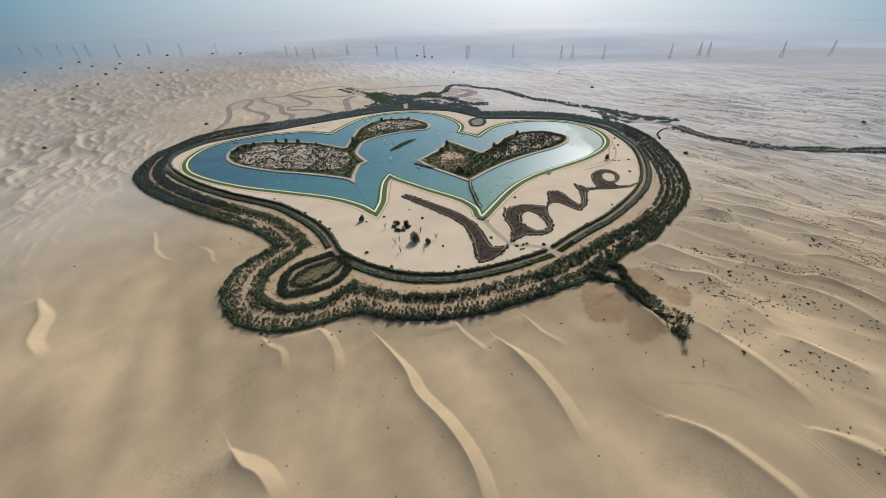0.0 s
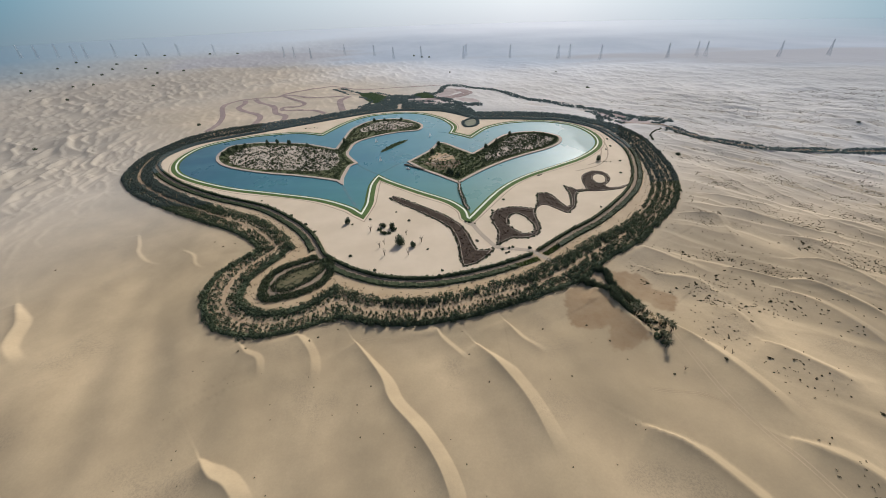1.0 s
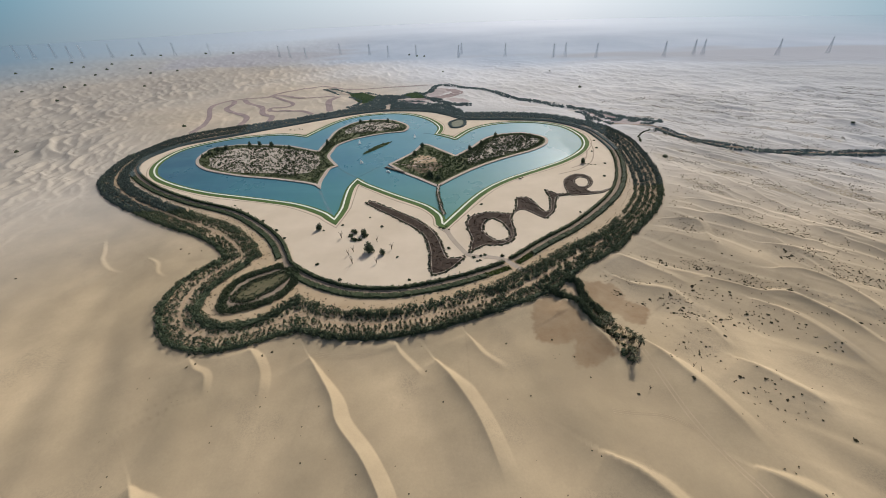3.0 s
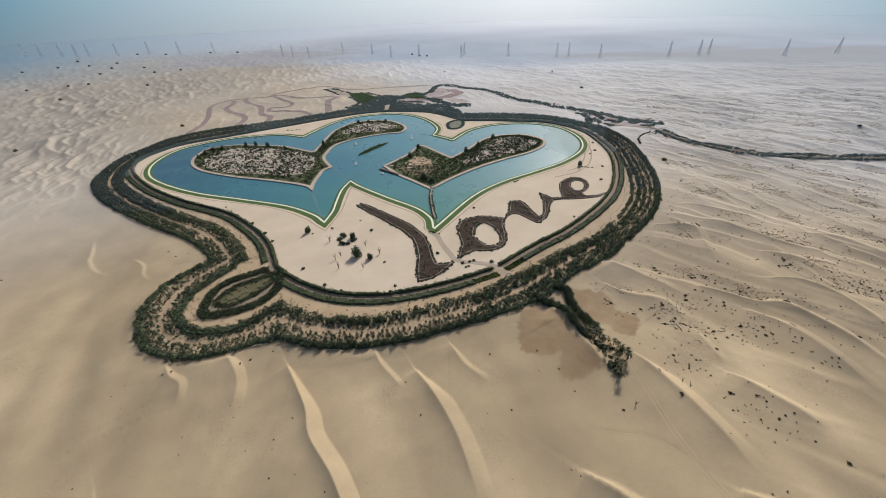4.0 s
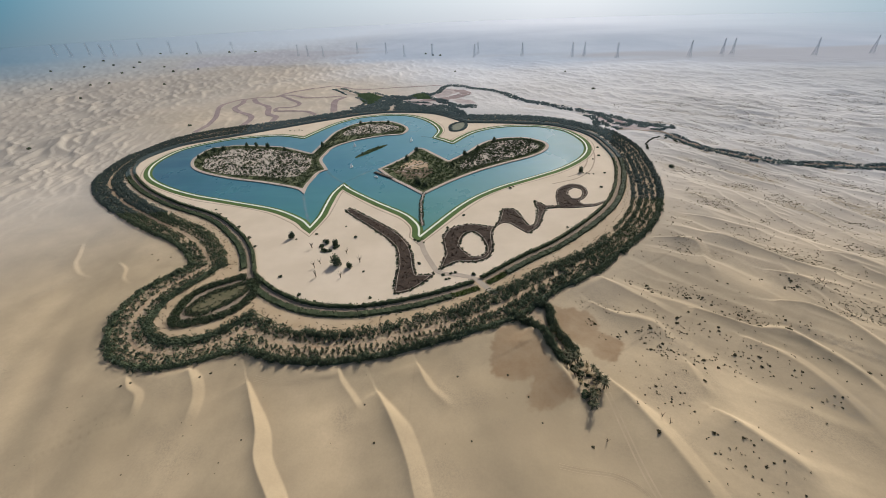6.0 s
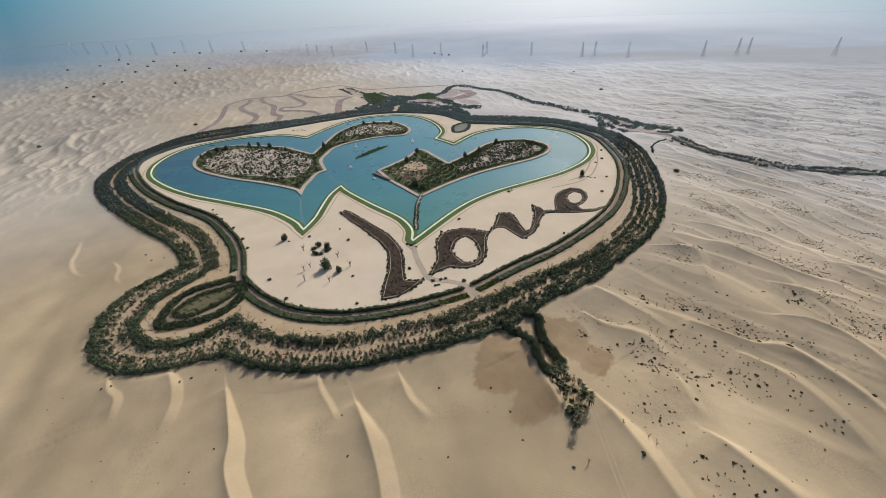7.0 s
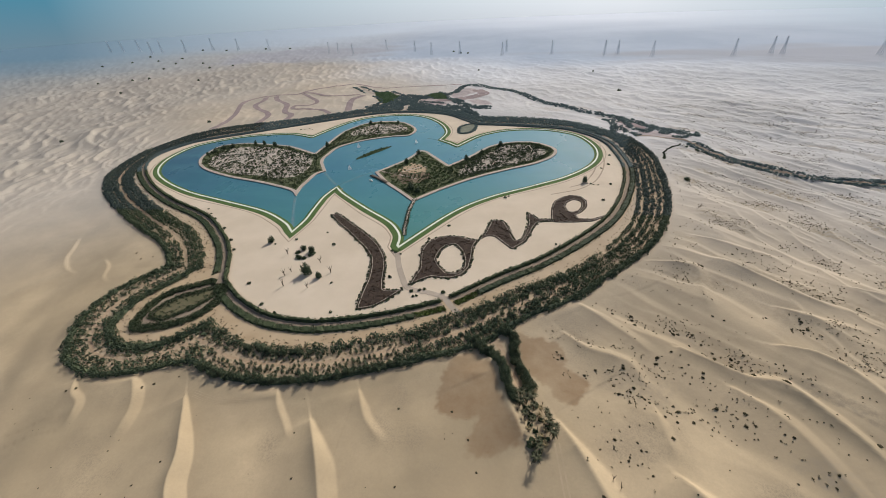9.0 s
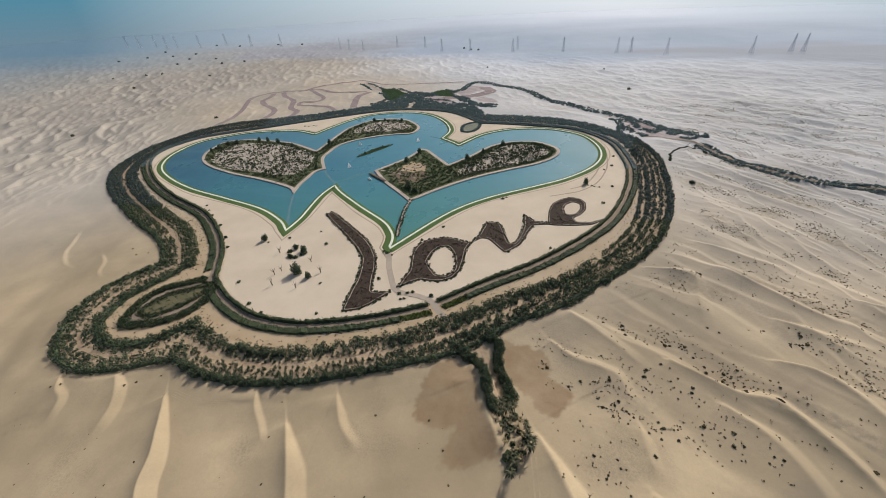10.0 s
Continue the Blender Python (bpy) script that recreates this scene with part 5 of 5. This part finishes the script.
def boat(x, y, turn, sail, scale=1.0):
    """A small boat with a tapered hull; sail: with mast and sails."""
    top = thing("sailing_boat" if sail else "motor_boat", "small white boat with raised sail on the lake" if sail else "small white boat moored at the jetty", "boat", (x, y, WATER_Z),
                "boats on the lake")
    top.rotation_euler = (0, 0, turn)
    top.scale = (scale,) * 3
    st = [(-3.0, 0.75, 0.9), (-1.5, 1.05, 0.85), (0.5, 1.1, 0.9), (2.2, 0.7, 1.0), (3.4, 0.05, 1.2)]
    v, f = [], []
    for px, w, h in st:
        v += [(px, -w, h), (px, -w * 0.7, -0.25), (px, w * 0.7, -0.25), (px, w, h), (px, w * 0.8, h - 0.08), (px, -w * 0.8, h - 0.08)]
    for k in range(4):
        for j in range(6):
            j2 = (j + 1) % 6
            f.append((6 * k + j, 6 * k + j2, 6 * k + 6 + j2, 6 * k + 6 + j))
    part("hull", from_arrays("hull", np.array(v), np.array(f), SAIL), top)
    if sail:
        mast = part("mast", merged("mast", [tube([(0.4, 0, 0.5), (0.4, 0, 8.6)], (0.09, 0.05), 6)], STEEL), top)
        part("boom", merged("boom", [tube([(0.4, 0, 1.6), (-2.8, 0.4, 1.6)], (0.07, 0.05), 6)], STEEL), mast)
        sv, sf = [], []
        for a in range(7):
            for b in range(5):
                t, u = a / 6, b / 4
                sv.append((0.35 - 3.1 * (1 - t) * u, (0.4 * u + 0.35 * math.sin(math.pi * u)) * (1 - t), 1.7 + 6.7 * t))
        for a in range(6):
            for b in range(4):
                sf.append((a * 5 + b, a * 5 + b + 1, a * 5 + b + 6, a * 5 + b + 5))
        part("mainsail", from_arrays("mainsail", np.array(sv), np.array(sf), SAIL, True), mast, "white triangular mainsail")
        part("jib", from_arrays("jib", np.array([(3.2, 0, 1.3), (0.5, 0.15, 6.8), (0.7, 0.5, 1.6), (1.6, 0.4, 3.2)]), np.array([(0, 1, 3), (1, 2, 3), (2, 0, 3)]), SAIL), mast, "small white foresail")
    else:
        part("cabin", merged("cabin", [box((-0.6, -0.6, 0.8), (1.0, 0.6, 1.7))], SAIL), top)
    return top


boat(-57, 432, 0.9, True, 0.72)
boat(-71, 506, 0.8, True, 0.72)
boat(1, 520, 0.7, True, 0.72)
boat(-23, 401, -0.75, False)

# ---- trees and bushes on the graded sand ----
for k, (x, y, s) in enumerate([(-21, 244, 1.25), (-11, 240, 0.75), (-67, 281, 0.85), (-29, 270, 0.75), (-36, 272, 0.6), (185, 396, 0.9)]):
    planted(BIG_TREES[k % 3], "shade_tree", "dark green shade tree on open sand", "tree", x, y, s, 1.3 * k, "trees on the sand", 0.0, 1.0)
for k, (x, y) in enumerate([(-36, 241), (-33, 245), (-31, 230), (-14, 229), (-5, 246), (-17, 257), (-46, 266)]):
    planted(DEAD_TREES[k % 3], "dead_tree", "bare grey-brown dead tree on open sand", "tree", x, y, 0.95 + 0.3 * rng.rand(), 1.7 * k, "dead trees on the sand")
pts = [(-36, 262), (-31, 261), (-28, 265), (-29, 269), (-38, 275), (-39, 268), (-34, 261), (-27, 267), (-63, 279), (192, 390), (196, 389), (187, 393), (190, 392)]
pts += [(-28, 297), (-16, 280), (0, 235), (-36, 212), (-24, 205), (10, 208), (37, 243), (74, 230), (68, 311), (55, 291), (-49, 286), (-151, 326), (-141, 317), (-121, 301)]
pts += [(-103, 283), (-92, 270), (-56, 231), (115, 257), (147, 287), (194, 358), (223, 467), (207, 391), (115, 365), (-24, 364), (54, 230), (58, 226), (59, 231), (62, 232), (56, 225)]
pts += [(-190, 592), (-177, 594), (-172, 592), (-183, 590), (207, 430), (216, 440), (-160, 335), (-40, 372), (-52, 376), (112, 362), (31, 274), (34, 272), (38, 270), (36, 275)]
for k, (x, y) in enumerate(pts):
    bush(BUSHES, k, "sand_bush", "round dark green bush on raked sand", "shrub", x, y, (1.5 if k < 8 else 0.75) + 0.6 * rng.rand(), 6.28 * rng.rand(), "bushes inside the ring")

# hedged pond plot north of the lake
PLOT_WEEDS = earth("plot_weeds", (0.20, 0.21, 0.16), (0.28, 0.28, 0.22), (0.13, 0.145, 0.10), 0.1, 0.6)
PLOT = closed([(49, 569), (50, 588), (61, 600), (71, 603), (75, 588), (72, 566), (62, 554), (52, 557)])
structure("plot", slab("plot", PLOT, 0.1, PLOT_WEEDS, skirt=0.4), "small weedy plot with a hedge", "plot")
crowd("plot_hedge", loop_rows(PLOT, [signed(PLOT) * o for o in (0.8, 2.2)], 1.8, 0.3), 1.4, 1.5, 16, 71, HAZED, "dark hedge round the small plot", "hedge", 0.36)

# ---- the tail of trees that leaves the ring to the south-east ----
TAIL = np.vstack([spline([(98, 186), (107, 181), (111, 166), (113, 155), (118, 144), (121, 134)], 5), spline([(124, 133), (131, 144), (131, 150), (127, 158), (125, 168), (119, 182), (117, 194)], 5)])
TAIL_ROWS = [spline([(96, 192), (101, 186), (106, 184), (110, 176), (112, 166), (115, 160)], 5), spline([(109, 201), (116, 195), (115, 189), (117, 180), (121, 173), (122, 166)], 5)]
k = 0
for line in TAIL_ROWS:
    for o in (-1.3, 0.1, 1.4):
        for x, y in rows_along(line + normals(line) * o, 2.0, 0.35, rng, 0.94):
            planted(GROVE_TREES[k % 6], "tail_tree", "dense dark green tree in the side row", "tree", x, y, 0.8 + 0.4 * rng.rand(), 6.28 * rng.rand(), "trees of the side row", 0.0, 1.15)
            k += 1
tail_path = spline([(104, 199), (107, 193), (109, 189), (111, 184), (114, 176), (117, 168)], 5)
structure("path_tail", drape("tail_path", tail_path, (-1.5, 0, 1.5), 0.08, TRACK, 1.5), "sandy path between the side rows", "track")
DEADFROND = leaf_material("withered_fronds", (0.13, 0.095, 0.05), (0.24, 0.185, 0.095), (0.36, 0.29, 0.16))
DEAD_PALMS = [palm_meshes(175 + k, 4.4, DEADFROND) for k in range(2)]
for k, (x, y) in enumerate([(123, 161), (126, 157), (129, 152), (131, 147), (125, 144), (122, 150), (121, 155), (126, 140), (122, 134), (117, 158), (120, 146), (129, 149), (124, 138),
                            (125, 153), (119, 152), (128, 155), (127, 146), (123, 141), (120, 160), (124, 165), (118, 163), (123, 157), (127, 150), (130, 144)]):
    if k % 3 == 1:
        planted(DEAD_PALMS[k % 2], "dead_palm", "withered straw-coloured palm half buried in drifted sand", "palm", x, y, 0.5 + 0.25 * rng.rand(), 6.28 * rng.rand(), "palms of the side row")
    else:
        planted(PALMS[k % 3], "date_palm", "dusty date palm standing in drifted sand", "palm", x, y, 0.72 + 0.35 * rng.rand(), 6.28 * rng.rand(), "palms of the side row")
# bushes added to stand in for the dark shadow clumps among the palms
for k, (x, y) in enumerate([(120, 157), (122, 153), (124, 159), (126, 152), (128, 148), (123, 146), (121, 149), (125, 142), (123, 137), (118, 160), (119, 155), (127, 143), (121, 141), (130, 150)]):
    bush(BUSHES, k, "drift_bush", "dark thorny bush half buried among palms", "shrub", x, y, 1.1 + 0.8 * rng.rand(), 6.28 * rng.rand(), "bushes among the palms")
fallen = [((119, 150), 0.6), ((124, 147), 2.2), ((121, 137), 1.1), ((116, 154), 2.8), ((127, 160), 0.2), ((128, 142), 1.8)]
for k, ((x, y), turn) in enumerate(fallen):
    planted(DEAD_TREES[k % 3], "dead_tree", "grey dead tree leaning out of drifted sand", "tree", x, y, 0.45, turn, "dead trees of the side row")

# ---- far groves, belts and trails north and east ----
for k, (anchors, w) in enumerate([
        ([(-349, 605), (-351, 645), (-369, 703), (-402, 772), (-409, 813), (-395, 843), (-351, 860), (-326, 863), (-316, 897), (-287, 924), (-233, 963)], 9),
        ([(-233, 963), (-197, 936), (-146, 897), (-60, 902), (25, 894)], 6),
        ([(-286, 625), (-290, 667), (-303, 698), (-342, 734), (-369, 769), (-371, 803), (-384, 837)], 10),
        ([(-244, 649), (-251, 683), (-276, 708), (-299, 762), (-341, 805), (-366, 845)], 10),
        ([(-175, 832), (-221, 828), (-247, 831), (-297, 871), (-325, 874)], 9),
        ([(-166, 826), (-176, 787), (-162, 727), (-155, 702)], 12),
        ([(-182, 685), (-206, 710), (-244, 722), (-270, 728), (-275, 751), (-248, 752), (-245, 780), (-284, 830), (-315, 867)], 8),
        ([(-5, 770), (20, 760), (55, 775), (75, 800), (60, 840)], 22),
        ([(262, 600), (276, 580), (284, 556)], 12)]):
    structure("trail_%d" % (k + 1), drape("trail", spline(anchors, 6), (-w / 2, 0, w / 2), 0.4, PINKTRACK, 4), "winding mauve gravel trail over the sand", "trail")
GROVE_N = np.array([(-88, 800), (-82, 819), (-60, 812), (-34, 802), (-15, 777), (-43, 773), (-45, 751), (-21, 734), (15, 709), (34, 714), (66, 667), (76, 644), (21, 681), (-21, 707),
                    (-84, 720), (-129, 700), (-116, 728), (-97, 745), (-90, 771)], float)
HOOK = np.array([(8, 774), (28, 764), (43, 747), (55, 718), (78, 703), (94, 692), (92, 675), (73, 682), (55, 691), (40, 710), (24, 743)], float)
MEADOWS_N = [np.array([(-148, 847), (-121, 850), (-88, 806), (-90, 771), (-98, 747), (-115, 762), (-130, 801)], float), np.array([(-31, 799), (-22, 817), (-6, 820), (5, 790), (7, 769), (-15, 777)], float)]
pts = np.vstack([fill(GROVE_N, 2900, 91, 0)[0], fill(HOOK, 520, 92, 0)[0]])
pts = pts[distance(pts[:, 0], pts[:, 1], GATE_N, False)[0] > 5]
thin = perlin(pts[:, 0] / 22, pts[:, 1] / 22, 90)
pts = pts[thin + 0.5 * np.random.RandomState(89).rand(len(pts)) > -0.25]
fringe = [spline([(-150, 846), (-121, 853), (-100, 836), (-82, 819)], 5), spline([(-31, 803), (-22, 820), (-4, 824), (7, 792), (12, 772)], 5), spline([(-216, 914), (-196, 889), (-171, 845)], 5),
          spline([(-203, 921), (-181, 897), (-148, 852)], 5), spline([(-140, 812), (-116, 776), (-110, 752), (-128, 722)], 5), spline([(-60, 762), (-30, 752), (2, 738), (20, 716)], 5)]
pts = np.vstack([pts] + [rows_along(l, 4.2, 1.5, rng, 0.85) for l in fringe])
crowd("north_grove", pts, 2.7, 2.0, 24, 94, HAZED, "dark green wood north of the lake", "trees", 0.34)
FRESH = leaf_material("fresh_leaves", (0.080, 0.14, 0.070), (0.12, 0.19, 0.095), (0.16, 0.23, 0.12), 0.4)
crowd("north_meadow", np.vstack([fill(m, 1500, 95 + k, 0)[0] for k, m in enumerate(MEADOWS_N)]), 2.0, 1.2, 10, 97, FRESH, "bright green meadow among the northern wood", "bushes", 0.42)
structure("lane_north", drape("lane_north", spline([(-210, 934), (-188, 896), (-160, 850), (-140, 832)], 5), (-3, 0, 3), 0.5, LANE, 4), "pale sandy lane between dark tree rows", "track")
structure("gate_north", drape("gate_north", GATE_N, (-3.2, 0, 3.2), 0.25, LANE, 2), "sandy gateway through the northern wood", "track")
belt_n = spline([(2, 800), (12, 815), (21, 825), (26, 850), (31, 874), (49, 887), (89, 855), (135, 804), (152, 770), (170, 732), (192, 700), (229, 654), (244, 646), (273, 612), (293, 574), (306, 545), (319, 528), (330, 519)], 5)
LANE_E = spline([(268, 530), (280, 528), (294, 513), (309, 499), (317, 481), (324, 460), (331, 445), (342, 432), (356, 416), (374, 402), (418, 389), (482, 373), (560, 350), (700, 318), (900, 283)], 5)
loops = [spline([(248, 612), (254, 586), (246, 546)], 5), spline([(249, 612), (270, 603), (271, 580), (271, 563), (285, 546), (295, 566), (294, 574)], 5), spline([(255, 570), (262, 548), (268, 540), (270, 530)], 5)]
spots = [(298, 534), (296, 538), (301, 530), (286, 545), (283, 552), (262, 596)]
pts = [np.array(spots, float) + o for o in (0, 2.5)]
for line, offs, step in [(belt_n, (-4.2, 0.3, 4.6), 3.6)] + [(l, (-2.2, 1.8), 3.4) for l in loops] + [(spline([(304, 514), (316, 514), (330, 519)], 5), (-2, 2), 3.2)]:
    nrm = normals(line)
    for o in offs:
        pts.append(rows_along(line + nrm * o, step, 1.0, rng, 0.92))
crowd("north_belt", np.vstack(pts), 2.0, 1.7, 24, 98, HAZED, "dark green belt of trees along a far lane", "trees", 0.34)
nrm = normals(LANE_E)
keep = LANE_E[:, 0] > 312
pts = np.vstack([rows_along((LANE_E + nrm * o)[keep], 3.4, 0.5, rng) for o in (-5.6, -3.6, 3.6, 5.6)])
crowd("east_belt", pts, 1.55, 1.7, 26, 99, HAZED, "double row of dark trees crossing the desert", "trees", 0.34)
structure("lane_east", drape("lane_east", LANE_E, (-2.0, 0, 2.0), 0.35, GREYTRACK, 4), "grey sandy lane between two tree rows", "track")
clumps = np.vstack([rows_along(spline(l, 5), 2.4, 0.5, rng) for l in ([(273, 453), (276, 462), (279, 470), (285, 478)], [(288, 481), (294, 484), (299, 487)], [(310, 474), (312, 471), (314, 466), (317, 461)])] + [np.array([(304, 481), (305, 482), (303, 480)], float)])
for k, (x, y) in enumerate(clumps):
    bush(BUSHES, k, "lane_bush", "dark green bush beside the eastern lane", "shrub", x, y, 0.8 + 0.4 * rng.rand(), 6.28 * rng.rand(), "bushes by the eastern lane")

# ---- desert scrub ----
r = np.random.RandomState(200)
q = np.c_[125 + 640 * r.rand(240000) ** 1.15, 55 + 620 * r.rand(240000)]
q = q[~((q[:, 1] > 480) & (q[:, 0] < 300))]
clump = perlin(q[:, 0] / 38, q[:, 1] / 22, 201) + 0.7 * perlin(q[:, 0] / 8, q[:, 1] / 8, 202)
phase = ridge_phase(q[:, 0], q[:, 1], 40, 6)[0]
hollow = smoothstep(0.62, 0.2, phase) + 0.5 * smoothstep(0.93, 1.0, phase)
rd = near_line(q[:, 0], q[:, 1], RING[::6])
dense_q = np.where(q[:, 1] < 145, 0.14, 0.42 + 0.3 * smoothstep(200, 320, q[:, 0])) * (0.12 + 0.88 * hollow)
ok = (clump + 0.7 * r.rand(len(q)) > 0.50) & (r.rand(len(q)) < dense_q) & (rd > 6) & ~inside(q[:, 0], q[:, 1], TAIL) & (q[:, 0] > 150 - 0.12 * (q[:, 1] - 60))
q = q[ok]
close = np.where((q[:, 0] < 262) & (q[:, 1] > 90) & (q[:, 1] < 232))[0]
own = close[:260]
for k in own:
    bush(SCRUBS, k, "desert_shrub", "small grey-green desert shrub in wind-blown sand", "shrub", q[k, 0], q[k, 1], 0.27 + 0.55 * r.rand() ** 3, 6.28 * r.rand(), "desert shrubs")
rest = np.delete(q, own, 0)
crowd("desert_scrub", rest, 0.4, 0.42, 4, 203, SCRUB, "scattered low desert scrub on the dunes", "shrubs", 0.54)
lone = [(22, 136, .4), (88, 152, .5), (96, 140, .4), (64, 152, .5), (100, 128, .4), (-26, 118, .4), (-100, 144, .5), (-97, 146, .6), (-50, 158, .4), (70, 120, .4), (30, 118, .4),
        (118, 118, .6), (-170, 262, .6), (-160, 255, .6), (-152, 258, .5), (-276, 236, .6), (232, 264, 1.1), (178, 118, .45), (185, 112, .4), (-64, 150, .6), (-60, 153, .6)]
for k, (x, y, s) in enumerate(lone):
    bush(SCRUBS, k, "lone_shrub", "single dark shrub on bare dune sand", "shrub", x, y, s, k * 1.1, "lone shrubs on the dunes")
r = np.random.RandomState(210)
for k in range(46):
    x, y = -130 + 250 * r.rand(), 62 + 90 * r.rand()
    if not inside(np.array([x]), np.array([y]), RING)[0]:
        bush(SCRUBS, k, "lone_shrub", "single dark shrub on bare dune sand", "shrub", x, y, 0.14 + 0.2 * r.rand(), k * 1.3, "lone shrubs on the dunes")
far_trees = [(-571, 553, 1.1), (-847, 950, 1.3), (-906, 1116, 1.5), (-1059, 1093, 1.2), (-964, 1116, 1.3), (-876, 1345, 1.6), (-742, 1104, 1.3), (-383, 648, 1.1), (-1358, 1543, 1.6),
             (-1063, 1358, 1.5), (-1211, 1639, 1.7), (-1429, 1474, 1.5), (-1427, 1718, 1.8), (-1000, 1480, 1.5), (-800, 1360, 1.4), (-1290, 1600, 1.6), (-1130, 1500, 1.5),
             (275, 401, 0.9), (533, 465, 0.7), (309, 784, 1.2), (-59, 1510, 1.5), (-29, 1462, 1.4), (-4, 1451, 1.4), (51, 1069, 0.9), (308, 1002, 0.9), (-1180, 1900, 1.8),
             (-980, 1900, 1.8), (-850, 1880, 1.8), (-1340, 1950, 1.8)]
for k, (x, y, s) in enumerate(far_trees):
    planted(BIG_TREES[k % 3], "desert_tree", "broad dark desert tree alone among dunes", "tree", x, y, s, 1.9 * k, "lone desert trees", 0.5, 0.55)
for k, (x, y) in enumerate([(229, 262), (152, 128), (150, 131), (124, 120)]):
    planted(DEAD_TREES[k % 3], "dry_tree", "leafless dry tree on a dune", "tree", x, y, 0.6, 2.3 * k, "dry trees on the dunes")

# wheel ruts down the south-east slope
rut = spline([(131, 142), (132.5, 122), (134.5, 104), (138.5, 88), (143, 74), (149, 55)], 6)
rn = normals(rut)
RUT = earth("rut_sand", (0.49, 0.385, 0.255), (0.56, 0.44, 0.295), (0.46, 0.36, 0.235), 0.1, 0.8, 0.95, 0.0)
for k, o in enumerate((-0.9, 0.9)):
    structure("rut_%d" % (k + 1), drape("rut", rut + rn * o, (-0.34, 0, 0.34), 0.06, RUT, 1.5), "wheel rut pressed into the sand", "track")

# turning marks of vehicles south of the ring
for k, o in enumerate((0.0, 1.1, 2.3, 3.1)):
    l = spline([(-36, 151.5 - o), (-24, 149 - o), (-10, 148.6 - o * 0.8), (4, 151 - o * 0.5)], 8)
    structure("tyre_mark_%d" % (k + 1), drape("tyre_mark", l, (-0.085, 0.085), 0.05, RUT, 1.0), "faint curved tyre mark in the sand", "track")

for k, o in enumerate((0.0, 0.9, 1.9)):
    l = spline([(103, 111 - o), (111, 109.5 - o), (122, 108.2 - o), (129, 105 - o), (134, 99.5 - o * 0.6)], 8)
    structure("tyre_mark_%d" % (k + 5), drape("tyre_mark", l, (-0.085, 0.085), 0.05, RUT, 1.0), "faint curved tyre mark in the sand", "track")

# ---- pylons on the far plain ----


def pylon_meshes():
    """A lattice mast 52 m high: legs, braces, three pairs of arms."""
    legs, braces, arms = [], [], []
    half = lambda z: 4.6 * (1 - z / 52) ** 1.25 + 0.7
    lv = [0, 9, 17, 24, 30, 36, 41, 46, 52]
    for sx, sy in ((1, 1), (1, -1), (-1, 1), (-1, -1)):
        legs.append(tube([(sx * half(z), sy * half(z), z) for z in lv], [0.36] * 5 + [0.27] * 4, 4))
    for a, b in zip(lv[:-1], lv[1:]):
        ha, hb = half(a), half(b)
        for s in (-1, 1):
            braces.append(tube([(-ha, s * ha, a), (hb, s * hb, b)], (0.14, 0.14), 4))
            braces.append(tube([(ha, s * ha, a), (-hb, s * hb, b)], (0.14, 0.14), 4))
            braces.append(tube([(s * ha, -ha, a), (s * hb, hb, b)], (0.14, 0.14), 4))
    for z, w in ((33, 8.5), (40, 10), (47, 7.5)):
        for s in (-1, 1):
            arms.append((tube([(s * half(z), 0, z), (s * w, 0, z + 0.6)], (0.24, 0.14), 4), tube([(s * half(z + 3), 0, z + 3), (s * w, 0, z + 0.6)], (0.18, 0.12), 4)))
    return [merged("leg", [l], STEEL) for l in legs], merged("bracing", braces, STEEL), [merged("arm", list(a), STEEL) for a in arms]


PYLON = pylon_meshes()
for k, (x, y) in enumerate([(-1880, 1979), (-1762, 1933), (-1702, 1970), (-1524, 1842), (-1516, 1896), (-1379, 1882), (-1281, 1945), (-1095, 1866), (-927, 1836), (-564, 1641), (-519, 1622),
                            (-437, 1552), (-329, 1633), (-209, 1579), (-127, 1456), (-31, 1448), (108, 1356), (122, 1431), (252, 1325), (384, 1253), (418, 1253), (485, 1183), (658, 1149),
                            (748, 1165), (768, 1156), (912, 1077), (1039, 1073)]):
    top = thing("pylon", "tall grey steel lattice power pylon on the plain", "pylon", (x, y, float(height_at(x, y)[0]) - 0.3), "power pylons")
    top.rotation_euler = (0, 0, 0.45)
    # scaled by distance to fit the camera's view
    top.scale = (min(1.05, max(0.72, math.hypot(x, y) / 2200)),) * 3
    for me in PYLON[0]:
        part("leg", me, top)
    part("bracing", PYLON[1], top)
    for me in PYLON[2]:
        part("arm", me, top)
